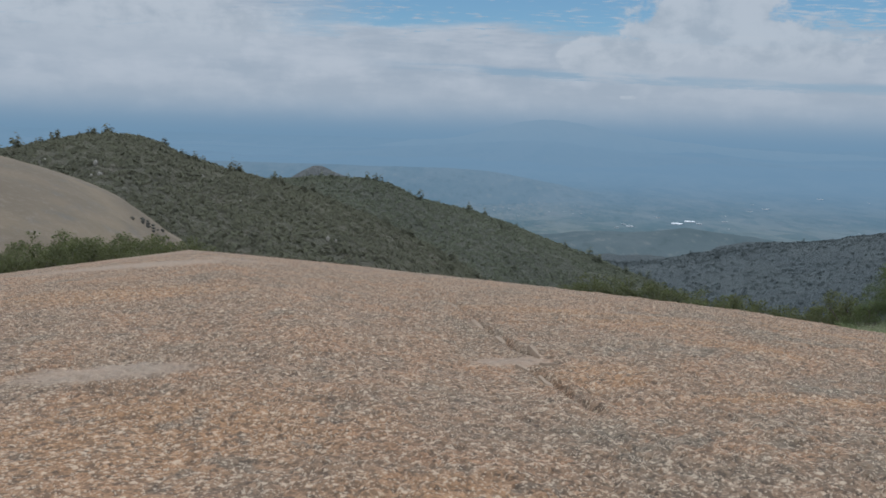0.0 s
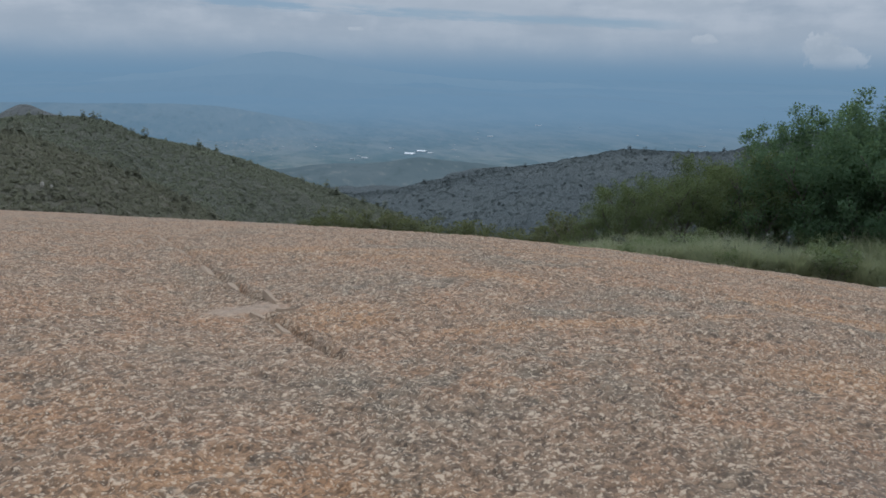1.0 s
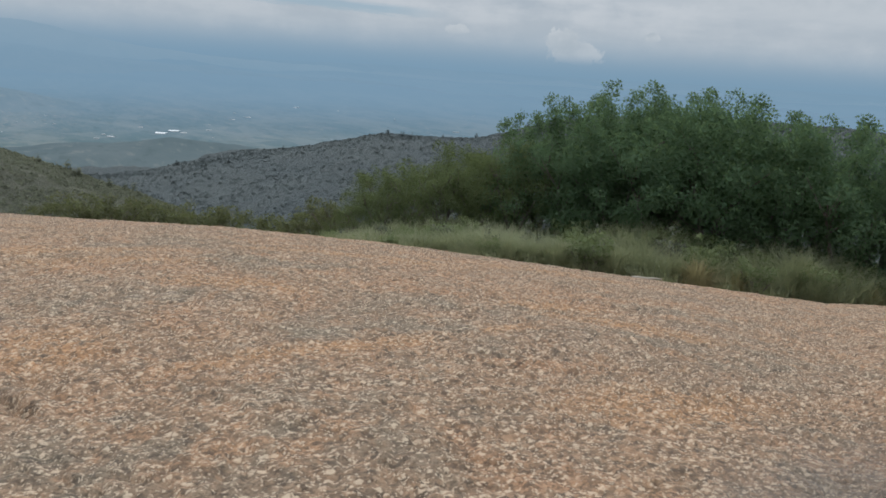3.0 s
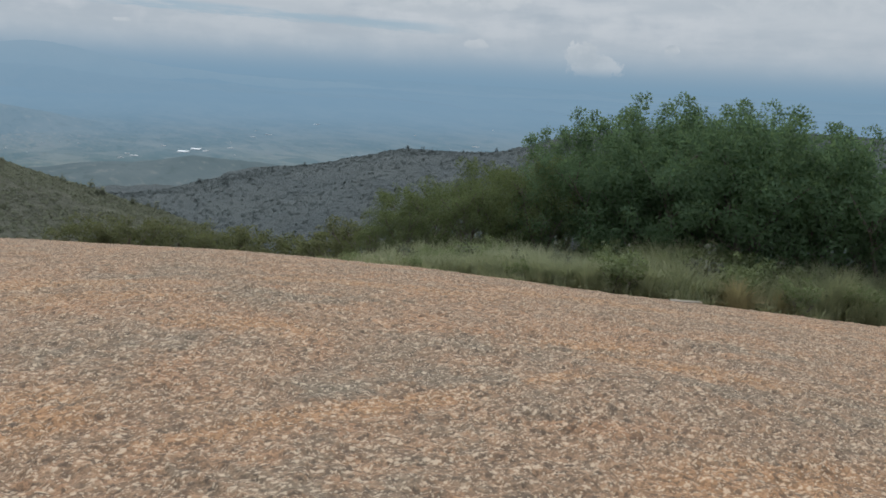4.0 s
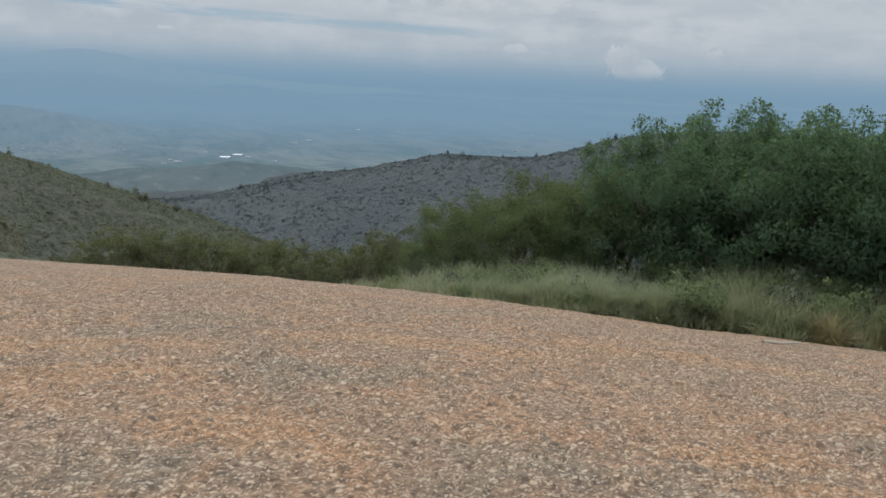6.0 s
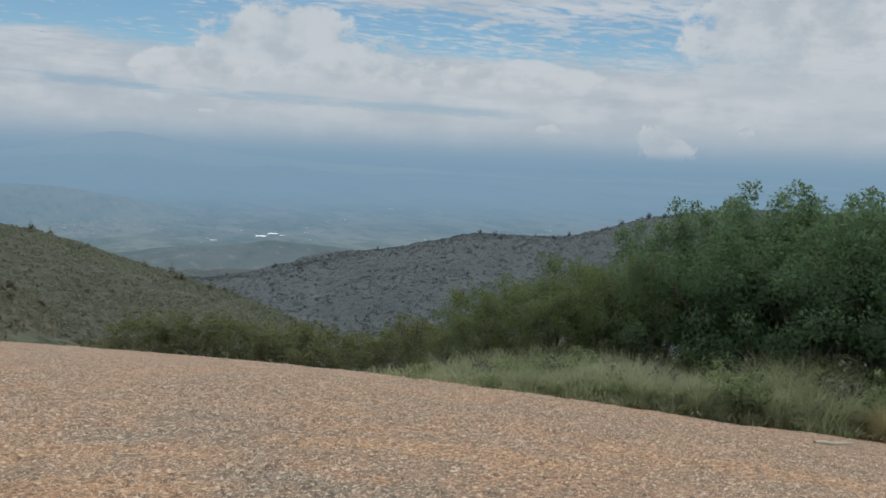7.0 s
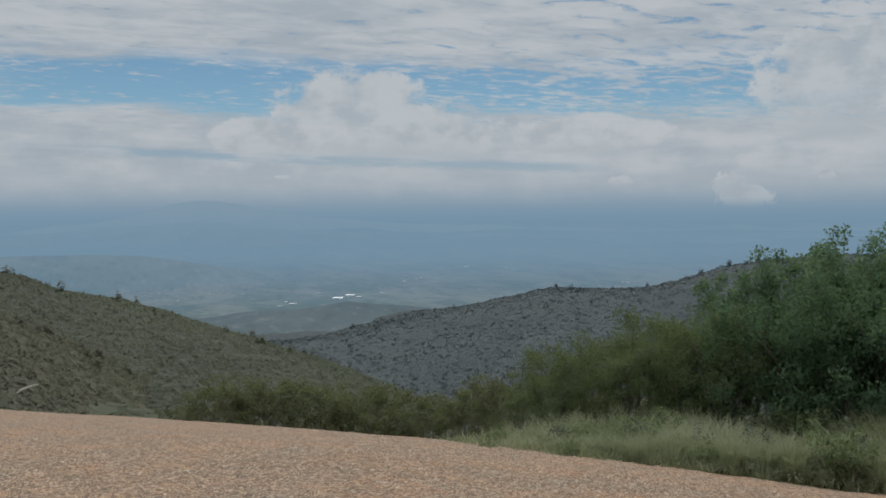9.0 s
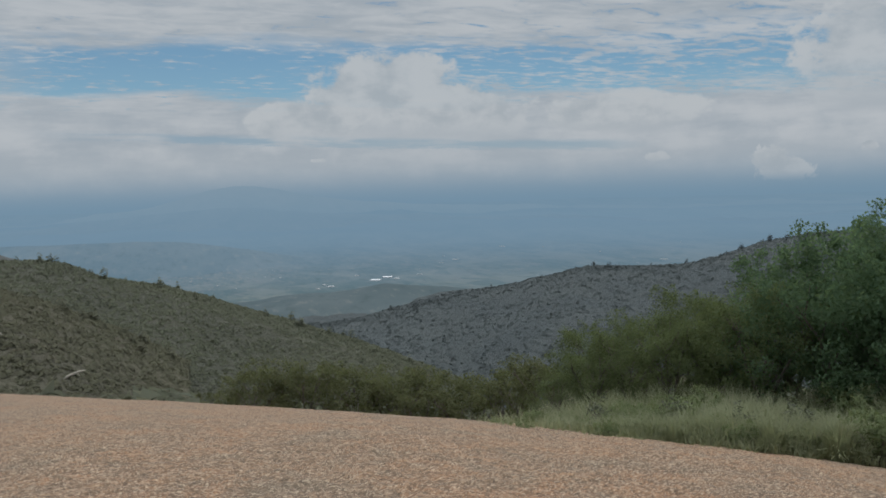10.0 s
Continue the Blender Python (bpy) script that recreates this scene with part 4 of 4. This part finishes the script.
# bearing, distance, kind, height
for k, (az, r, kind, h) in enumerate((
        (24.6, 24.8, "d", 1.49), (26.6, 25.0, "d", 1.98), (28.4, 25.4, "d", 2.45), (30.6, 25.2, "d", 2.66), (33.0, 25.4, "d", 2.97), (35.2, 24.8, "d", 3.29), (36.6, 25.9, "a", 3.83),
        (38.4, 25.0, "c", 4.18), (39.9, 25.7, "b", 4.68), (41.3, 24.5, "a", 4.34), (42.6, 25.5, "b", 5.21), (44.3, 24.7, "c", 4.79), (45.8, 25.6, "b", 5.25), (47.5, 24.5, "a", 5.05),
        (49.2, 25.6, "c", 4.78), (51.2, 24.8, "b", 4.8), (53.4, 25.4, "a", 4.98), (55.4, 24.7, "c", 4.63), (57.5, 25.6, "b", 4.8), (60, 24.8, "a", 4.87),
        (26.6, 28.4, "d", 2.32), (29.4, 28.4, "d", 2.82), (32.0, 28.4, "d", 2.98), (34.4, 28.4, "d", 3.25), (43, 28.4, "a", 5.12), (47, 28.4, "c", 5.04))):
    x, y = polar(az, r)
    src = kinds[kind]
    m = stand(src, x, y, h / 4.0, k * 2.1)
    if kind in placed:
        copy_thing(src, m)
    else:
        src.matrix_basis = m
        placed.add(kind)

S_A = tree("shrub", "low olive green shrub beyond the edge of the rock", 2.0, 1.3, 111, M_LEAF_DULL, 0.065, 60, 56, 5, "shrubs beyond the rock", "shrub", knobs=0)
S_B = tree("shrub", "low spreading olive green shrub beyond the edge of the rock", 2.0, 1.6, 112, M_LEAF_DULL, 0.065, 66, 56, 5, "shrubs beyond the rock", "shrub", knobs=0)
first = {"a": True, "b": True}


def shrub(kind, x, y, h, turn):
    src = S_A if kind == "a" else S_B
    m = stand(src, x, y, h / 2.0, turn)
    if first[kind]:
        src.matrix_basis, first[kind] = m, False
    else:
        copy_thing(src, m)


CREST = (3.0, 6.2, 2.1)     # a standing place near the top of the rock
# bearing, distance, kind and the angle below the level that its top reaches
for k, (az, r, kind, el) in enumerate((
        (4.6, 39, "b", -10.9), (6.3, 38, "a", -10.2), (7.8, 39, "b", -9.65), (9.4, 38, "a", -9.5), (10.9, 39, "b", -10.15), (12.7, 37, "a", -10.75), (14.1, 38, "b", -10.15), (15.5, 37, "a", -10.2), (16.7, 36, "b", -10.8),
        (18.5, 35, "a", -11.4), (20.0, 37, "b", -11.0), (21.6, 36, "a", -10.6), (22.8, 34, "b", -10.6), (23.8, 33, "a", -9.8), (23.2, 42, "a", -10.2))):
    x, y = CREST[0] + r * math.sin(radians(az)), CREST[1] + r * math.cos(radians(az))
    h = CREST[2] + r * math.tan(radians(el)) - float(ground(x, y)) + 0.05
    shrub(kind, x, y, max(h, 0.7), k * 1.7)
for k, (az, r, kind, h) in enumerate((
        (-30.5, 46, "b", 2.8), (-28.6, 47, "a", 2.7), (-27.3, 45, "b", 2.5), (-26.2, 48, "a", 3.2), (-25.0, 46, "b", 2.8), (-23.8, 49, "a", 3.1), (-22.7, 48, "b", 3.1), (-21.5, 51, "a", 3.3), (-20.4, 53, "b", 3.3),
        (-19.2, 55, "a", 3.3), (-18.2, 58, "b", 3.2), (-17.2, 60, "a", 2.3), (-18.7, 61, "a", 3.0), (-19.8, 60, "b", 3.0), (-32.5, 46, "a", 2.8), (-26.6, 55, "b", 4.3), (-24.6, 57, "a", 4.0), (-29.4, 52, "a", 3.0), (-24.4, 54, "b", 2.6), (-22.2, 56, "a", 2.6), (-20.9, 58, "b", 2.5))):
    x, y = polar(az, r)
    shrub(kind, x, y, h, k * 2.3)

# ---- tall grass along the rock ----
def build_grass():
    r = np.random.default_rng(61)
    tufts = 4200
    tx = r.uniform(5, 30, tufts)
    off = r.gamma(1.7, 1.5, tufts) + 0.12
    ty = (EDGE_B + off * math.hypot(1, EDGE_A) - tx) / EDGE_A
    keep = (off < 8) & ((tx > 11) | (r.random(tufts) < 0.2))
    tx, ty, off = tx[keep], ty[keep], off[keep]
    big = (0.30 + 0.70 * smoothstep(tx, 9, 18)) * (0.40 + 1.0 * (waves(tx, ty, 0.7, 62, 3) * 0.6 + 0.5))
    per = 34
    bx, by = np.repeat(tx, per) + r.normal(0, 0.16, len(tx) * per), np.repeat(ty, per) + r.normal(0, 0.16, len(tx) * per)
    h = np.repeat(big * np.clip(off / 1.0, 0.45, 1.0), per) * r.uniform(0.5, 1.25, len(bx))
    e = beyond(bx, by)
    ok = e > 0.05
    bx, by, h = bx[ok], by[ok], h[ok]
    n = len(bx)
    a = r.uniform(0, 2 * math.pi, n)
    d = np.stack([np.cos(a), np.sin(a), np.zeros(n)], -1)
    s = np.stack([-np.sin(a), np.cos(a), np.zeros(n)], -1)
    lean = r.uniform(0.2, 1.2, n)[:, None] * h[:, None]
    w = r.uniform(0.006, 0.014, n)[:, None]
    base = np.stack([bx, by, ground(bx, by) - 0.05], -1)
    up = np.array([0, 0, 1.0])
    mid = base + up * (h * 0.6)[:, None] + d * lean * 0.3
    tip = base + up * h[:, None] + d * lean
    v = np.stack([base - s * w, base + s * w, mid + s * w * 0.8, mid - s * w * 0.8, tip], 1).reshape(-1, 3)
    k = np.arange(n)[:, None] * 5
    f = np.concatenate([k + np.array([0, 1, 2]), k + np.array([0, 2, 3]), k + np.array([3, 2, 4])], 0)
    ob = mesh_object("tall_grass", v, f, M_GRASS, smooth=False)
    return tagged(ob, "tall pale green grass growing along the edge of the rock", "grass", kind="stuff")


build_grass()


def grass_tuft(label, mat, seed):
    """A rounded tuft: many thin blades that rise from one root and arch outwards."""
    r = np.random.default_rng(seed)
    n = 620
    a, out = r.uniform(0, 2 * math.pi, n), r.random(n) ** 0.6
    d = np.stack([np.cos(a), np.sin(a), np.zeros(n)], -1)
    side = np.stack([-np.sin(a), np.cos(a), np.zeros(n)], -1) * r.uniform(0.006, 0.012, n)[:, None]
    root = d * (0.22 * out)[:, None] + np.array([0, 0, -0.05])
    h = (1.0 - 0.45 * out ** 2) * r.uniform(0.65, 1.1, n)
    reach = (0.15 + 0.55 * out) * r.uniform(0.6, 1.2, n)
    mid = root + np.array([0, 0, 1.0]) * (0.7 * h)[:, None] + d * (0.4 * reach)[:, None]
    tip = root + np.array([0, 0, 1.0]) * (h * (1 - 0.25 * out))[:, None] + d * reach[:, None]
    v = np.stack([root - side, root + side, mid + side * 0.8, mid - side * 0.8, tip], 1).reshape(-1, 3)
    k = np.arange(n)[:, None] * 5
    f = np.concatenate([k + np.array([0, 1, 2]), k + np.array([0, 2, 3]), k + np.array([3, 2, 4])], 0)
    return tagged(mesh_object("grass_tuft", v, f, mat, smooth=False), label, "grass", "tufts in the grass")


TUFTS = {"green": grass_tuft("rounded green tuft of grass beside the rock", M_GRASS, 71), "dry": grass_tuft("tan dry tuft of grass beside the rock", M_DRY_GRASS, 72)}
used = set()
for k, (x, y, kind, h) in enumerate(((16.9, 17.3, "dry", 0.95), (17.9, 17.0, "dry", 0.7), (14.1, 19.0, "green", 0.95), (13.2, 19.6, "green", 0.8), (15.3, 18.4, "green", 0.9), (19.4, 16.0, "green", 1.0), (20.8, 15.4, "dry", 0.8),
                                     (11.8, 20.3, "green", 0.55), (22.3, 14.6, "green", 1.0), (18.6, 17.6, "green", 1.1), (12.4, 20.6, "dry", 0.5), (23.8, 13.9, "green", 0.9))):
    m = stand(TUFTS[kind], x, y, h, k * 1.9)
    if kind in used:
        copy_thing(TUFTS[kind], m)
    else:
        TUFTS[kind].matrix_basis = m
        used.add(kind)

# ---- weeds and twigs before the trees ----
W_A = tree("weed_bush", "pale grey green leafy weed standing out of the grass", 1.2, 0.32, 121, M_LEAF_GREY, 0.06, 26, 12, 5, "weeds in the grass", "weed", 0.3, 1)
for k, (x, y, h) in enumerate(((17.3, 18.6, 1.5), (16.0, 19.6, 1.2), (14.6, 20.6, 1.1), (12.6, 21.6, 1.0), (18.9, 18.0, 1.3), (20.3, 17.6, 1.5), (15.2, 19.2, 0.9), (13.4, 20.6, 0.9), (21.5, 17.2, 1.2), (11.4, 22.2, 0.8))):
    m = stand(W_A, x, y, h / 1.2, k * 1.3)
    if k == 0:
        W_A.matrix_basis = m
    else:
        copy_thing(W_A, m)

H_A = tree("herb_bush", "low pale green leafy herb growing in the grass", 0.8, 0.45, 131, M_HERB, 0.045, 30, 24, 6, "herbs in the grass", "herb", 0.05, 0)
H_B = tree("herb_bush", "low tangled pale green herb at the edge of the rock", 0.8, 0.6, 132, M_HERB, 0.042, 34, 24, 6, "herbs in the grass", "herb", 0.05, 0)
r = random.Random(77)
for k in range(90):
    x = r.uniform(9.5, 27)
    off = 0.35 + 3.6 * r.random()
    y = (EDGE_B + off * math.hypot(1, EDGE_A) - x) / EDGE_A
    src = H_A if k % 2 else H_B
    h = (0.35 + 0.75 * float(smoothstep(x, 9, 17))) * r.uniform(0.75, 1.25)
    m = stand(src, x, y, h / 0.8, k * 2.3)
    if k < 2:
        src.matrix_basis = m
    else:
        copy_thing(src, m)

# ---- buildings in the valley ----
def shed(name, label, az, el, r, wide, deep, high, roof, turn=-14):
    while True:
        x, y = EYE[0] + r * math.sin(radians(az)), EYE[1] + r * math.cos(radians(az))
        z = EYE[2] + r * math.tan(radians(el))
        if z <= float(ground(x, y)) + 0.5 or r > 4400:
            break
        r += 10
    wide, deep = wide * r / 2400, deep * r / 2400
    root = tagged(new(name), label, "building", "buildings in the valley")
    root.matrix_basis = pose(x, y, z, 0, 0, -az + turn)
    bm = bmesh.new()
    bmesh.ops.create_cube(bm, size=1.0, matrix=Matrix.LocRotScale((0, 0, high * 0.5 - 6), None, (wide, deep, high + 12)))
    part("wall", bm, M_WALL, root)
    bm = bmesh.new()
    w, d = wide * 0.52, deep * 0.55
    v = [bm.verts.new(p) for p in ((-w, -d, high), (w, -d, high), (w, 0, high + deep * 0.05), (-w, 0, high + deep * 0.05), (-w, d, high), (w, d, high))]
    bm.faces.new((v[0], v[1], v[2], v[3]))
    bm.faces.new((v[3], v[2], v[5], v[4]))
    bm.faces.new((v[0], v[3], v[4]))
    bm.faces.new((v[1], v[5], v[2]))
    bm.faces.new((v[0], v[4], v[5], v[1]))
    part("roof", bm, roof, root, "white metal roof" if roof == M_ROOF else "pale weathered roof")
    return root


for az, el, wide, deep, high in ((13.4, -5.32, 26, 30, 1.6), (14.15, -5.16, 24, 26, 1.6), (14.7, -5.26, 13, 14, 1.4), (10.5, -5.62, 17, 16, 1.5), (10.1, -5.5, 10, 8, 1.5), (9.7, -5.75, 12, 4, 2), (21.5, -3.40, 16, 7, 1.4),
                                 (18.5, -4.15, 16, 9, 1.4), (17.6, -4.35, 14, 4, 2), (1.1, -4.27, 26, 5, 2), (2.6, -4.32, 18, 4, 2), (3.4, -4.2, 12, 4, 2), (4.1, -4.25, 20, 5, 2), (-0.2, -4.5, 14, 4, 2), (31.6, -4.4, 18, 5, 2), (12.2, -5.0, 12, 4, 2), (16.2, -5.05, 14, 4, 2)):
    shed("valley_building", "long low valley building with a pale roof", az + 0.22, el, 1700.0, wide, deep, high, M_ROOF if wide > 21 else M_WALL)

for k in range(26):
    r = random.Random(900 + k)
    el = -3.3 - 2.2 * r.random() ** 0.8
    shed("valley_building", "small pale valley building", r.uniform(-1, 8) if k % 3 else r.uniform(8, 33), el, 1700.0, r.uniform(3, 7), r.uniform(2, 4), 1.0, M_WALL, r.uniform(-40, 40))

# ---- a bleached stick at the edge of the rock ----
def stick():
    root = tagged(new("stick"), "short bleached dry branch lying on the rock", "branch")
    bm = bmesh.new()
    pts = [Vector((-0.38 + 0.15 * k, 0.02 * math.sin(k * 1.7), 0.03 + 0.006 * math.sin(k * 2.3))) for k in range(6)]
    tube(bm, pts, [0.028, 0.027, 0.024, 0.022, 0.018, 0.012], 8)
    part("branch", bm, M_DRY, root)
    z = float(dome(np.array(13.5), np.array(15.44)))
    root.matrix_basis = pose(13.5, 15.44, z, 0, 6, -5)
    return root


stick()


# ---- a bleached dead trunk on the hillside ----
def dead_trunk():
    x, y, z = on_hill(left, -4.55, -10.35)
    root = tagged(new("dead_trunk"), "bleached dead trunk bent over on the dark hillside", "tree trunk")
    bm = bmesh.new()
    tube(bm, [Vector((-3.0, 0, -0.5)), Vector((-2.5, -0.2, 0.5)), Vector((-1.3, -0.3, 1.3)), Vector((0.6, -0.3, 2.0)), Vector((2.3, -0.2, 2.4)), Vector((3.0, -0.1, 2.4))], [0.32, 0.34, 0.34, 0.30, 0.24, 0.10], 8)
    part("trunk", bm, M_DRY, root)
    bm = bmesh.new()
    tube(bm, [Vector((0.7, -0.3, 2.0)), Vector((1.2, -0.6, 1.6)), Vector((1.5, -0.8, 1.0))], [0.14, 0.10, 0.03], 6)
    part("limb", bm, M_DRY, root)
    root.matrix_basis = pose(x, y, z, 0, 0, 5)
    return root


dead_trunk()
